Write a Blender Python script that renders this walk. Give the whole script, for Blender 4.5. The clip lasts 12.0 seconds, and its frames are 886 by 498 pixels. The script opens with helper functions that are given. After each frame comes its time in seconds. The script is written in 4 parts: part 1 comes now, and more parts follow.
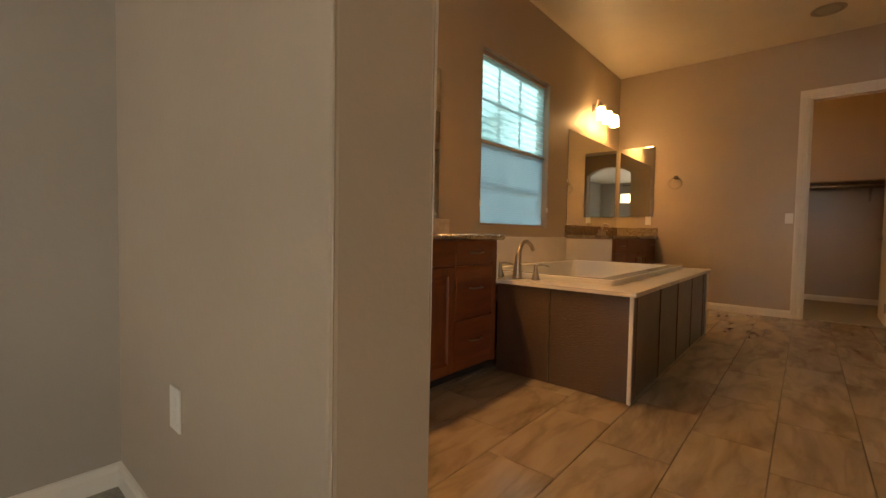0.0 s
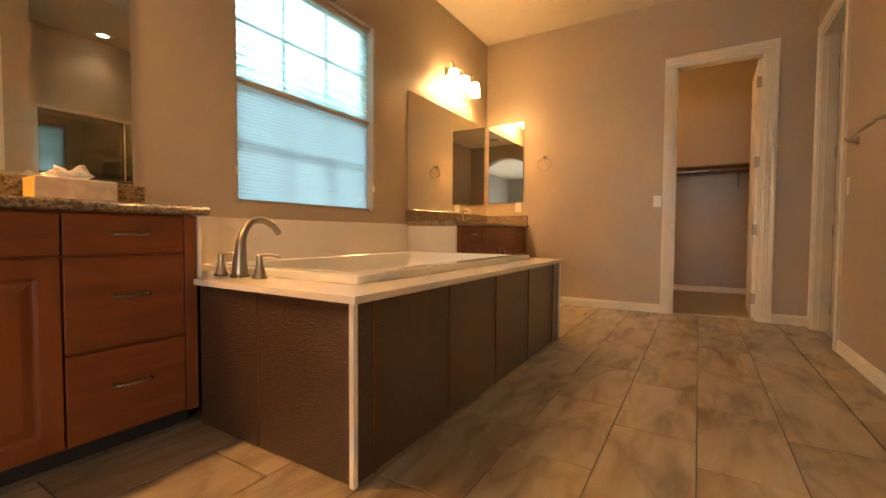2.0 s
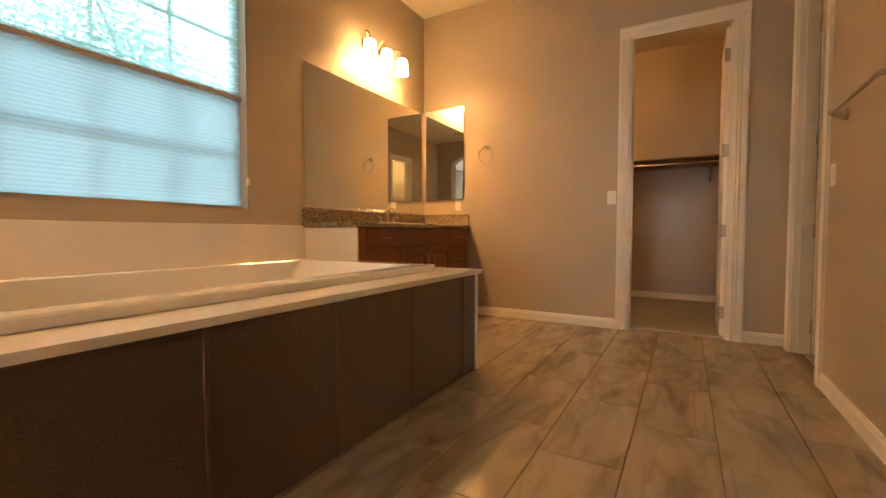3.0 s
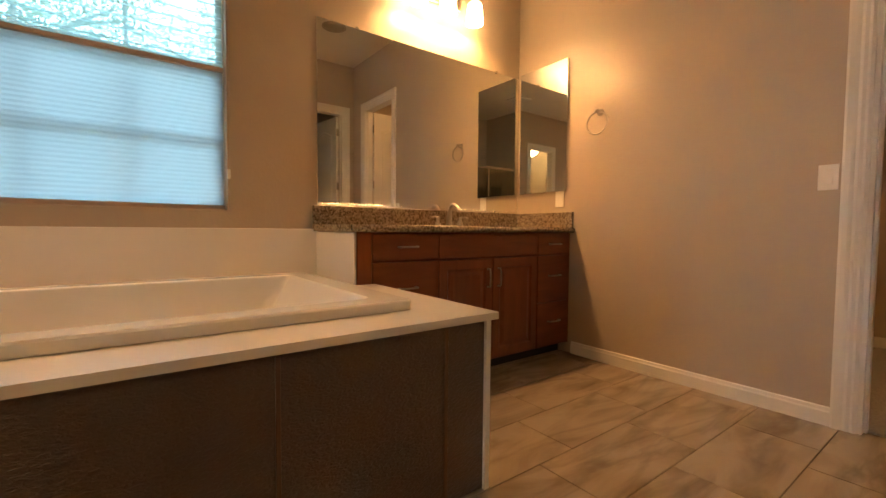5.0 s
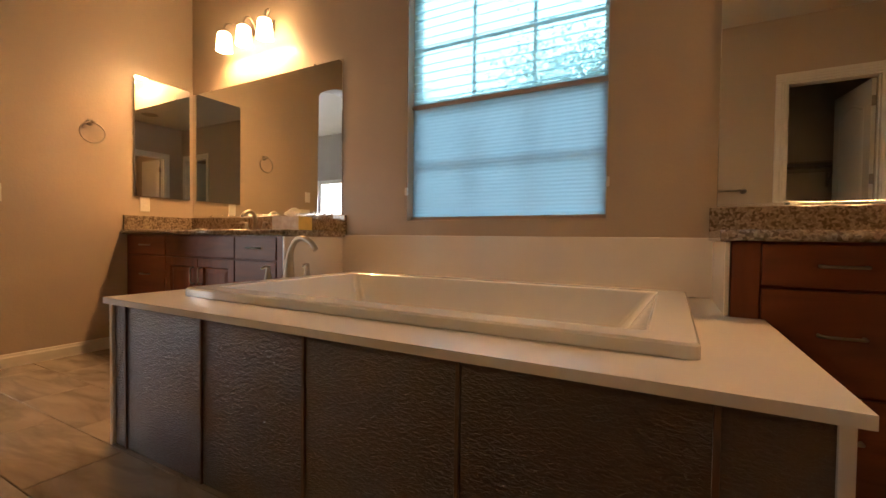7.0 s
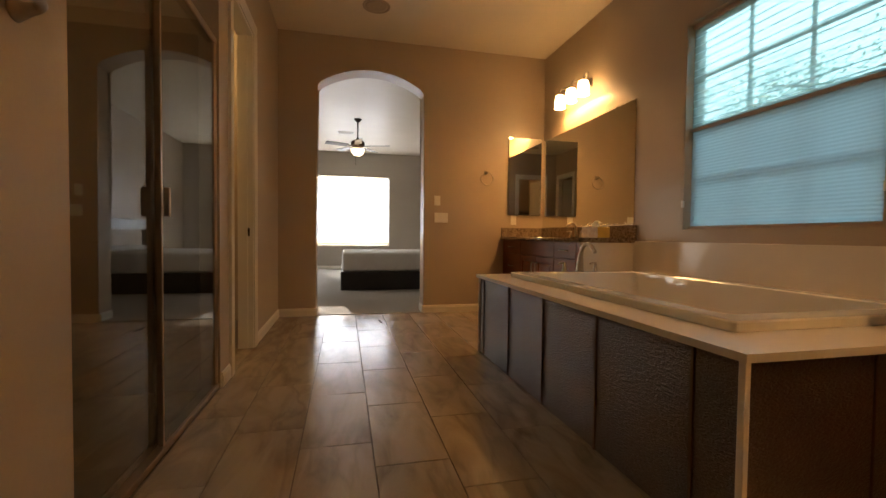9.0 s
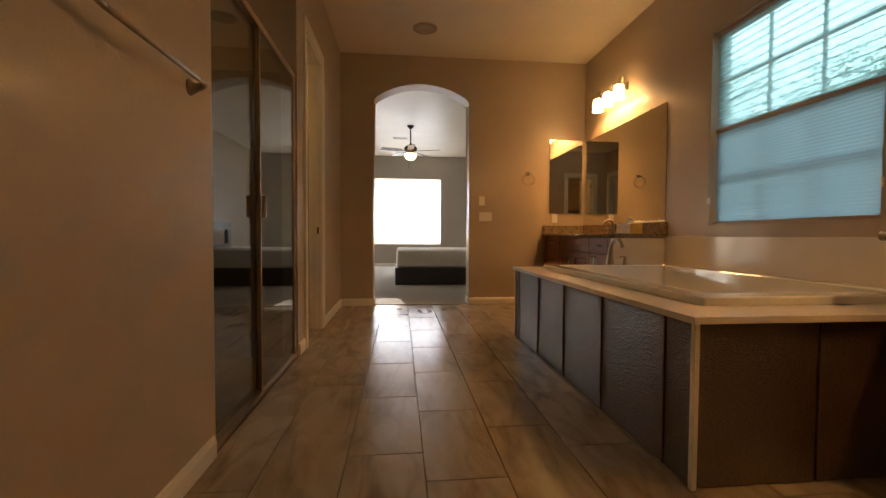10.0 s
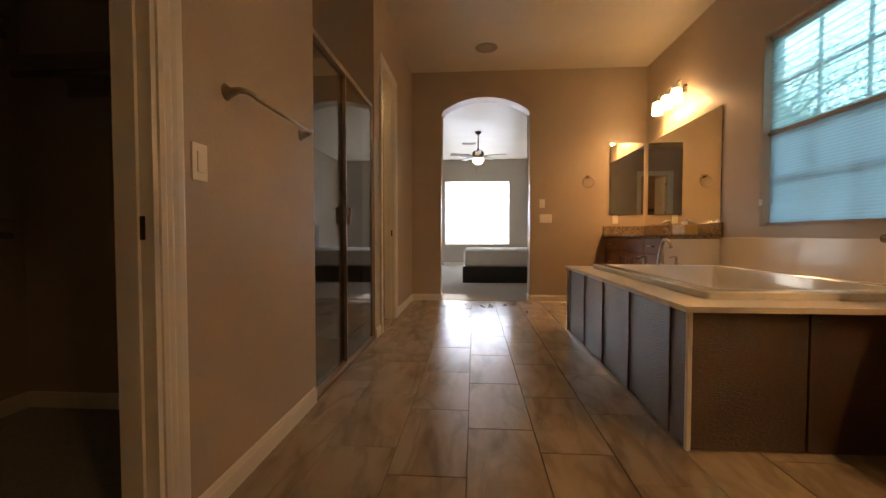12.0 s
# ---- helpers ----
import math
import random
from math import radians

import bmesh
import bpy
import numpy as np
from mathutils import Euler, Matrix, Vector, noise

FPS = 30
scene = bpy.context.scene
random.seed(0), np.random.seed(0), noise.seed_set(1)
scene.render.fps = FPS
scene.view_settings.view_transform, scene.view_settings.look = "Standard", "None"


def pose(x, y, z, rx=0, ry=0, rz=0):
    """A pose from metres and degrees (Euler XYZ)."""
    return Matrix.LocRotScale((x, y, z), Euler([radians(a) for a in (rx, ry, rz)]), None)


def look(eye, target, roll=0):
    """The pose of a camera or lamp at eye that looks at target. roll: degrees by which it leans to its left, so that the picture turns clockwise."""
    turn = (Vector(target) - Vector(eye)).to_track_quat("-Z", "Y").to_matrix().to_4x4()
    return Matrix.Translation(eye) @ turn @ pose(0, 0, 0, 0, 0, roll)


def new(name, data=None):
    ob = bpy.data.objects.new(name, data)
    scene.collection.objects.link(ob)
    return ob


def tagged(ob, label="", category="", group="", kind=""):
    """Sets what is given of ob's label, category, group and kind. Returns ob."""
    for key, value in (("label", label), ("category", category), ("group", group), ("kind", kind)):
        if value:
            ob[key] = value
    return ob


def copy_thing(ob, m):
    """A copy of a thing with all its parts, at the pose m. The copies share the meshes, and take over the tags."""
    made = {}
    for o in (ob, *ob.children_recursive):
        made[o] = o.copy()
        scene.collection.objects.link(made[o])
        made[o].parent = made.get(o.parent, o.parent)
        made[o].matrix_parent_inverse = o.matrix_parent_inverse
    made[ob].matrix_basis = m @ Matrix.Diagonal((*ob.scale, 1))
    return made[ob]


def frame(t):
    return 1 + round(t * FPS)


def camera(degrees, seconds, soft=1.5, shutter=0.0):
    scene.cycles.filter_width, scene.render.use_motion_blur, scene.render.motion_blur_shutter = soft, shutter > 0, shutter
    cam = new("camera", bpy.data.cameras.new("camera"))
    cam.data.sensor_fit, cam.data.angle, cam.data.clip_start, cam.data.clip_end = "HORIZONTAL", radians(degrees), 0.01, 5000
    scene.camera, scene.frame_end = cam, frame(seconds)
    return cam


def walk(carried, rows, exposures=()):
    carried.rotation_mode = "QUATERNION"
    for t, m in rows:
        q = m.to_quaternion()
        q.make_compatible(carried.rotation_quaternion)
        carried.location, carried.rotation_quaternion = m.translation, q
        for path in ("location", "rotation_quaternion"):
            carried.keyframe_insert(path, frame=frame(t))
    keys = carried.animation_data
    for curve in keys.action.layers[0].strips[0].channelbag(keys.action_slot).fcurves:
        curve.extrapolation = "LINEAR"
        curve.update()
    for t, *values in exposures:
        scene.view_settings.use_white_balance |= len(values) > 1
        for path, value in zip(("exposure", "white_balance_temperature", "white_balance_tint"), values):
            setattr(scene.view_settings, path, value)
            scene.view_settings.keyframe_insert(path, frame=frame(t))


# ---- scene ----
cam = camera(92.6, 12.0)
PATH = [
    (0, (2.097, -0.631, 0.925), (0.797, 0.887, 0.845), 1.0),
    (0.5, (2.135, -0.358, 0.906), (1.035, 1.31, 0.832), 0.7),
    (1, (2.18, -0.029, 0.89), (1.141, 1.679, 0.818), 0.5),
    (1.5, (2.252, 0.341, 0.828), (1.218, 2.051, 0.757), 0.3),
    (2, (2.317, 0.781, 0.812), (1.283, 2.492, 0.737), 0.3),
    (2.5, (2.453, 1.24, 0.829), (1.446, 2.966, 0.749), 0.4),
    (2.7, (2.488, 1.435, 0.835), (1.498, 3.171, 0.758), 0.1),
    (4.3, (2.524, 2.65, 0.883), (1.379, 4.287, 0.793), 0.6),
    (4.5, (2.528, 2.79, 0.894), (1.259, 4.333, 0.798), 0.5),
    (5, (2.451, 3.07, 0.892), (0.851, 4.266, 0.803), 0.5),
    (5.5, (2.261, 3.288, 0.845), (0.4, 4.016, 0.781), 0.3),
    (6, (2.102, 3.434, 0.836), (0.111, 3.613, 0.769), -0.3),
    (6.5, (2.173, 3.566, 0.815), (0.211, 3.183, 0.762), 0.6),
    (7, (2.29, 3.795, 0.875), (0.53, 2.846, 0.826), 0.7),
    (7.5, (2.394, 4.064, 0.899), (1.067, 2.568, 0.852), 0.8),
    (7.7, (2.438, 4.178, 0.882), (1.31, 2.527, 0.838), 1.3),
    (9.3, (2.45, 5.122, 0.921), (2.079, 3.158, 0.859), 0.4),
    (9.5, (2.43, 5.216, 0.903), (2.119, 3.242, 0.841), 0.4),
    (10, (2.423, 5.415, 0.892), (2.221, 3.426, 0.828), 0.3),
    (10.5, (2.402, 5.622, 0.906), (2.268, 3.627, 0.841), 0.2),
    (11, (2.382, 5.782, 0.897), (2.292, 3.785, 0.831), 0.2),
    (11.5, (2.339, 5.85, 0.914), (2.355, 3.884, 0.845), 0.1),
    (12, (2.303, 5.885, 0.914), (2.444, 3.937, 0.849), 0.0),
]
walk(cam, [(t, look(eye, target, roll)) for t, eye, target, roll in PATH],
     exposures=[(0, 0.70, 7500, 12), (0.8, 1.30, 7750, 12), (1.5, 1.62, 7350, 12), (2.5, 1.70, 7150, 12), (4.5, 1.65, 6750, 13), (5.5, 1.48, 6350, 14), (7.5, 0.98, 6050, 14), (9.5, 0.42, 7200, 12), (12, 0.72, 6350, 12)])

# ---- world and large lights ----
world = bpy.data.worlds.new("world")
scene.world = world
world.use_nodes = True
wn = world.node_tree.nodes
sky = wn.new("ShaderNodeTexSky")
sky.sky_type, sky.sun_disc = "NISHITA", False
sky.sun_elevation, sky.sun_rotation = radians(20), radians(170.9)
world.node_tree.links.new(sky.outputs[0], wn["Background"].inputs[0])
wn["Background"].inputs[1].default_value = 0.15

sun_light = bpy.data.lights.new("sun", "SUN")
sun_light.energy, sun_light.angle, sun_light.color = 5.0, radians(0.5), (1, 0.95, 0.88)
sun = new("sun", sun_light)
sun.matrix_world = look((8.0, -50.0, 18.4), (0, 0, 0))


def window_light(name, x, y, z, width, height, turn, power, color):
    """An area lamp in a window's opening, for the sky's light."""
    data = bpy.data.lights.new(name, "AREA")
    data.shape, data.size, data.size_y, data.energy, data.color = "RECTANGLE", width, height, power, color
    ob = new(name, data)
    ob.matrix_world = pose(x, y, z, 90, 0, turn)
    return ob


window_light("bedroom_daylight", 2.20, -6.815, 1.62, 1.85, 1.70, 180, 205, (1.0, 0.98, 0.94))
window_light("patio_daylight", 4.93, -3.3, 1.1, 1.7, 2.0, 90, 30, (1.0, 0.98, 0.94))


def bulb(x, y, z, power, color=(1.0, 0.50, 0.17), radius=0.03):
    data = bpy.data.lights.new("bulb_light", "POINT")
    data.energy, data.color, data.shadow_soft_size = power, color, radius
    ob = new("bulb_light", data)
    ob.location = (x, y, z)
    return ob


# ---- materials ----
def material(name, base, rough=0.5, metal=0.0, spec=0.5, mottle=0.0, scale=3.0, bump=0.0, bump_scale=60.0, coat=0.0, dark=None):
    """A Principled material with stains at one scale and relief at another."""
    m = bpy.data.materials.new(name)
    m.use_nodes = True
    n, l = m.node_tree.nodes, m.node_tree.links
    b = n["Principled BSDF"]
    b.inputs["Base Color"].default_value = (*base, 1)
    b.inputs["Roughness"].default_value = rough
    b.inputs["Metallic"].default_value = metal
    b.inputs["Specular IOR Level"].default_value = spec
    b.inputs["Coat Weight"].default_value = coat
    b.inputs["Coat Roughness"].default_value = 0.08
    tc = n.new("ShaderNodeTexCoord")
    if mottle:
        no = n.new("ShaderNodeTexNoise")
        no.inputs["Scale"].default_value, no.inputs["Detail"].default_value = scale, 6
        mix = n.new("ShaderNodeMix")
        mix.data_type = "RGBA"
        ramp = n.new("ShaderNodeValToRGB")
        ramp.color_ramp.elements[0].position, ramp.color_ramp.elements[1].position = 0.35, 0.7
        l.new(tc.outputs["Object"], no.inputs["Vector"])
        l.new(no.outputs["Fac"], ramp.inputs["Fac"])
        l.new(ramp.outputs["Color"], mix.inputs["Factor"])
        mix.inputs["A"].default_value = (*base, 1)
        mix.inputs["B"].default_value = (*(dark or [c * (1 - mottle) for c in base]), 1)
        l.new(mix.outputs["Result"], b.inputs["Base Color"])
        add = n.new("ShaderNodeMath")
        add.operation = "MULTIPLY_ADD"
        add.inputs[1].default_value, add.inputs[2].default_value = 0.12, rough - 0.06
        l.new(no.outputs["Fac"], add.inputs[0])
        l.new(add.outputs[0], b.inputs["Roughness"])
    if bump:
        nb = n.new("ShaderNodeTexNoise")
        nb.inputs["Scale"].default_value, nb.inputs["Detail"].default_value = bump_scale, 4
        bp = n.new("ShaderNodeBump")
        bp.inputs["Strength"].default_value, bp.inputs["Distance"].default_value = bump, 0.004
        l.new(tc.outputs["Object"], nb.inputs["Vector"])
        l.new(nb.outputs["Fac"], bp.inputs["Height"])
        l.new(bp.outputs["Normal"], b.inputs["Normal"])
    return m


PAINT = material("tan_wall_paint", (0.47, 0.375, 0.275), 0.42, mottle=0.06, scale=1.7, bump=0.25, bump_scale=55, coat=0.09)
BED_PAINT = material("greige_wall_paint", (0.42, 0.37, 0.31), 0.55, mottle=0.06, scale=1.7, bump=0.25, bump_scale=55)
CEILING = material("ceiling_paint", (0.76, 0.68, 0.55), 0.42, mottle=0.05, scale=2, bump=0.3, bump_scale=45)
TRIM = material("white_trim_paint", (0.78, 0.73, 0.64), 0.35, mottle=0.04, scale=6, bump=0.05, bump_scale=30)
WHITE = material("white_acrylic", (0.82, 0.79, 0.74), 0.10, mottle=0.03, scale=2.5, coat=0.3)
MARBLE = material("cultured_marble", (0.82, 0.76, 0.69), 0.17, mottle=0.05, scale=2.2)
PLASTIC = material("white_plastic", (0.80, 0.77, 0.70), 0.35)
NICKEL = material("brushed_nickel", (0.44, 0.38, 0.31), 0.36, metal=1, mottle=0.1, scale=30)
CHROME = material("chrome", (0.75, 0.74, 0.72), 0.17, metal=1)
BRONZE = material("dark_bronze", (0.05, 0.032, 0.022), 0.35, metal=0.7)
MIRROR = material("mirror_silver", (0.80, 0.81, 0.78), 0.004, metal=1)
CARPET = material("beige_carpet", (0.42, 0.39, 0.35), 0.95, mottle=0.25, scale=90, bump=1.0, bump_scale=320)
GROUT = material("grey_grout", (0.13, 0.10, 0.075), 0.8, mottle=0.2, scale=20)
MATTRESS = material("white_quilt", (0.75, 0.76, 0.78), 0.8, mottle=0.05, scale=8, bump=0.5, bump_scale=18)
BEDWOOD = material("black_brown_wood", (0.02, 0.017, 0.018), 0.4, mottle=0.3, scale=12)
HEADBOARD = material("grey_headboard", (0.10, 0.10, 0.11), 0.35, mottle=0.2, scale=10)
# Near-black base colour that paints in the shadow of recesses and gaps.
GAP_SHADOW = material("dark_shadow_gap", (0.02, 0.015, 0.012), 0.7)
TISSUE = material("white_tissue", (0.85, 0.83, 0.78), 0.9, bump=0.3, bump_scale=40)
CARD = material("printed_card", (0.72, 0.64, 0.50), 0.5, mottle=0.35, scale=28, dark=(0.58, 0.46, 0.33))
YELLOW = material("yellow_card", (0.80, 0.56, 0.14), 0.5, mottle=0.1, scale=20)
SHELF = material("painted_shelf", (0.30, 0.235, 0.165), 0.5, mottle=0.05, scale=5)
SPEAKER = material("speaker_grille_paint", (0.42, 0.35, 0.26), 0.6, bump=0.6, bump_scale=400)


def wood_material(name, a, b_, scale, rough):
    m = material(name, a, rough)
    n, l = m.node_tree.nodes, m.node_tree.links
    b = n["Principled BSDF"]
    tc = n.new("ShaderNodeTexCoord")
    oi = n.new("ShaderNodeObjectInfo")
    mp = n.new("ShaderNodeMapping")
    mp.inputs["Scale"].default_value = scale
    mv = n.new("ShaderNodeVectorMath")
    mv.operation = "ADD"
    wv = n.new("ShaderNodeTexNoise")
    wv.inputs["Scale"].default_value, wv.inputs["Detail"].default_value, wv.inputs["Distortion"].default_value = 3, 8, 0.6
    cr = n.new("ShaderNodeValToRGB")
    cr.color_ramp.elements[0].position, cr.color_ramp.elements[1].position = 0.3, 0.72
    cr.color_ramp.elements[0].color, cr.color_ramp.elements[1].color = (*a, 1), (*b_, 1)
    l.new(tc.outputs["Object"], mp.inputs["Vector"])
    l.new(mp.outputs["Vector"], mv.inputs[0])
    l.new(oi.outputs["Random"], mv.inputs[1])
    l.new(mv.outputs["Vector"], wv.inputs["Vector"])
    l.new(wv.outputs["Fac"], cr.inputs["Fac"])
    l.new(cr.outputs["Color"], b.inputs["Base Color"])
    bp = n.new("ShaderNodeBump")
    bp.inputs["Strength"].default_value, bp.inputs["Distance"].default_value = 0.08, 0.002
    l.new(wv.outputs["Fac"], bp.inputs["Height"])
    l.new(bp.outputs["Normal"], b.inputs["Normal"])
    return m


CHERRY = wood_material("cherry_wood", (0.235, 0.062, 0.016), (0.155, 0.038, 0.010), (6, 6, 0.8), 0.4)
CHERRY_H = wood_material("cherry_wood_level", (0.235, 0.062, 0.016), (0.155, 0.038, 0.010), (6, 0.8, 6), 0.4)


def tile_material(name, light, mid, dark, rough):
    """Stone-look porcelain: clouds, long rusty veins and fine grain, another cut on every tile."""
    m = material(name, light, rough)
    n, l = m.node_tree.nodes, m.node_tree.links
    b = n["Principled BSDF"]
    tc, oi = n.new("ShaderNodeTexCoord"), n.new("ShaderNodeObjectInfo")
    sc = n.new("ShaderNodeVectorMath")
    sc.operation = "SCALE"
    sc.inputs["Scale"].default_value = 37.0
    cx = n.new("ShaderNodeCombineXYZ")
    l.new(oi.outputs["Random"], cx.inputs[0])
    l.new(oi.outputs["Random"], cx.inputs[2])
    l.new(cx.outputs[0], sc.inputs[0])
    ad = n.new("ShaderNodeVectorMath")
    l.new(tc.outputs["Object"], ad.inputs[0])
    l.new(sc.outputs[0], ad.inputs[1])
    mp = n.new("ShaderNodeMapping")
    mp.inputs["Rotation"].default_value = (0, 0, 0.5)
    mp.inputs["Scale"].default_value = (2.4, 0.7, 1)
    l.new(ad.outputs[0], mp.inputs["Vector"])
    cloud = n.new("ShaderNodeTexNoise")
    cloud.inputs["Scale"].default_value, cloud.inputs["Detail"].default_value, cloud.inputs["Distortion"].default_value = 3.0, 7, 0.8
    l.new(mp.outputs[0], cloud.inputs["Vector"])
    cr = n.new("ShaderNodeValToRGB")
    e = cr.color_ramp.elements
    e[0].position, e[0].color = 0.30, (*dark, 1)
    e[1].position, e[1].color = 0.62, (*light, 1)
    x = e.new(0.46)
    x.color = (*mid, 1)
    l.new(cloud.outputs["Fac"], cr.inputs["Fac"])
    vein = n.new("ShaderNodeTexNoise")
    vein.inputs["Scale"].default_value, vein.inputs["Detail"].default_value, vein.inputs["Distortion"].default_value = 1.5, 5, 0.5
    l.new(mp.outputs[0], vein.inputs["Vector"])
    vr = n.new("ShaderNodeValToRGB")
    v = vr.color_ramp.elements
    v[0].position, v[0].color = 0.46, (0, 0, 0, 1)
    v[1].position, v[1].color = 0.545, (0, 0, 0, 1)
    vx = v.new(0.5)
    vx.color = (0.30, 0.30, 0.30, 1)
    l.new(vein.outputs["Fac"], vr.inputs["Fac"])
    mix = n.new("ShaderNodeMix")
    mix.data_type = "RGBA"
    l.new(vr.outputs["Color"], mix.inputs["Factor"])
    l.new(cr.outputs["Color"], mix.inputs["A"])
    mix.inputs["B"].default_value = (*[c * 0.55 for c in dark], 1)
    l.new(mix.outputs["Result"], b.inputs["Base Color"])
    ml = n.new("ShaderNodeMath")
    ml.operation = "MULTIPLY_ADD"
    ml.inputs[1].default_value, ml.inputs[2].default_value = 0.14, rough - 0.07
    l.new(cloud.outputs["Fac"], ml.inputs[0])
    l.new(ml.outputs[0], b.inputs["Roughness"])
    bp = n.new("ShaderNodeBump")
    bp.inputs["Strength"].default_value, bp.inputs["Distance"].default_value = 0.03, 0.002
    l.new(cloud.outputs["Fac"], bp.inputs["Height"])
    l.new(bp.outputs["Normal"], b.inputs["Normal"])
    return m


TILE = tile_material("stone_look_tile", (0.385, 0.315, 0.24), (0.325, 0.26, 0.192), (0.225, 0.165, 0.115), 0.20)
WALL_TILE = tile_material("shower_tile", (0.36, 0.30, 0.23), (0.31, 0.25, 0.18), (0.24, 0.18, 0.12), 0.3)


def granite_material():
    m = material("speckled_granite", (0.4, 0.32, 0.22), 0.1, coat=0.3)
    n, l = m.node_tree.nodes, m.node_tree.links
    b = n["Principled BSDF"]
    tc = n.new("ShaderNodeTexCoord")
    vo = n.new("ShaderNodeTexVoronoi")
    vo.inputs["Scale"].default_value = 95
    no = n.new("ShaderNodeTexNoise")
    no.inputs["Scale"].default_value, no.inputs["Detail"].default_value = 34, 6
    cr = n.new("ShaderNodeValToRGB")
    e = cr.color_ramp.elements
    e[0].position, e[0].color = 0.0, (0.085, 0.058, 0.036, 1)
    e[1].position, e[1].color = 0.40, (0.15, 0.105, 0.066, 1)
    for p, c in ((0.48, (0.27, 0.205, 0.14)), (0.56, (0.36, 0.29, 0.215)), (0.66, (0.22, 0.165, 0.11))):
        x = e.new(p)
        x.color = (*c, 1)
    mx = n.new("ShaderNodeMix")
    mx.inputs["Factor"].default_value = 0.35
    l.new(tc.outputs["Object"], vo.inputs["Vector"])
    l.new(tc.outputs["Object"], no.inputs["Vector"])
    sx = n.new("ShaderNodeSeparateColor")
    l.new(vo.outputs["Color"], sx.inputs[0])
    l.new(no.outputs["Fac"], mx.inputs["A"])
    l.new(sx.outputs[0], mx.inputs["B"])
    l.new(mx.outputs["Result"], cr.inputs["Fac"])
    l.new(cr.outputs["Color"], b.inputs["Base Color"])
    return m


GRANITE = granite_material()


def panel_material():
    """Dark brown glazed panel with an embossed hide relief."""
    m = material("embossed_brown_panel", (0.085, 0.036, 0.018), 0.30, spec=0.9, coat=0.9)
    n, l = m.node_tree.nodes, m.node_tree.links
    b = n["Principled BSDF"]
    b.inputs["Coat Roughness"].default_value = 0.13
    tc = n.new("ShaderNodeTexCoord")
    mp = n.new("ShaderNodeMapping")
    mp.inputs["Scale"].default_value = (60, 60, 150)
    no = n.new("ShaderNodeTexNoise")
    no.inputs["Scale"].default_value, no.inputs["Detail"].default_value, no.inputs["Distortion"].default_value = 1.0, 2, 0.8
    bp = n.new("ShaderNodeBump")
    bp.inputs["Strength"].default_value, bp.inputs["Distance"].default_value = 0.85, 0.0065
    l.new(tc.outputs["Object"], mp.inputs["Vector"])
    l.new(mp.outputs[0], no.inputs["Vector"])
    l.new(no.outputs["Fac"], bp.inputs["Height"])
    l.new(bp.outputs["Normal"], b.inputs["Normal"])
    l.new(bp.outputs["Normal"], b.inputs["Coat Normal"])
    cr = n.new("ShaderNodeValToRGB")
    cr.color_ramp.elements[0].color, cr.color_ramp.elements[1].color = (0.056, 0.023, 0.010, 1), (0.080, 0.034, 0.016, 1)
    l.new(no.outputs["Fac"], cr.inputs["Fac"])
    l.new(cr.outputs["Color"], b.inputs["Base Color"])
    return m


PANEL = panel_material()
SEAM_TRIM = material("brown_seam_trim", (0.13, 0.062, 0.034), 0.35, mottle=0.2, scale=25)


def emitter(name, color, strength, base=(0.9, 0.85, 0.75)):
    m = material(name, base, 0.35)
    b = m.node_tree.nodes["Principled BSDF"]
    b.inputs["Emission Color"].default_value = (*color, 1)
    b.inputs["Emission Strength"].default_value = strength
    return m


SHADE_GLOW = emitter("lit_frosted_glass", (1.0, 0.62, 0.26), 13.0)
DOWNLIGHT = emitter("downlight_lens", (1.0, 0.85, 0.6), 3.0)
FAN_GLOW = emitter("fan_globe_glass", (1.0, 0.78, 0.5), 2.2)


def cloth_material(name, color, clear):
    """Shade fabric: daylight comes through it, part scattered and part straight."""
    m = bpy.data.materials.new(name)
    m.use_nodes = True
    n, l = m.node_tree.nodes, m.node_tree.links
    n.remove(n["Principled BSDF"])
    tr, df, tp = n.new("ShaderNodeBsdfTranslucent"), n.new("ShaderNodeBsdfDiffuse"), n.new("ShaderNodeBsdfTransparent")
    tr.inputs[0].default_value = (*color, 1)
    df.inputs[0].default_value = (*color, 1)
    a, c = n.new("ShaderNodeMixShader"), n.new("ShaderNodeMixShader")
    a.inputs[0].default_value, c.inputs[0].default_value = 0.3, clear
    l.new(tr.outputs[0], a.inputs[1])
    l.new(df.outputs[0], a.inputs[2])
    l.new(a.outputs[0], c.inputs[1])
    l.new(tp.outputs[0], c.inputs[2])
    l.new(c.outputs[0], n["Material Output"].inputs[0])
    return m


SHEER = cloth_material("sheer_shade_cloth", (0.60, 0.80, 0.84), 0.42)
SEAM = cloth_material("shade_fold_cloth", (0.68, 0.86, 0.90), 0.12)
CELL = cloth_material("cellular_shade_cloth", (0.50, 0.54, 0.61), 0.010)


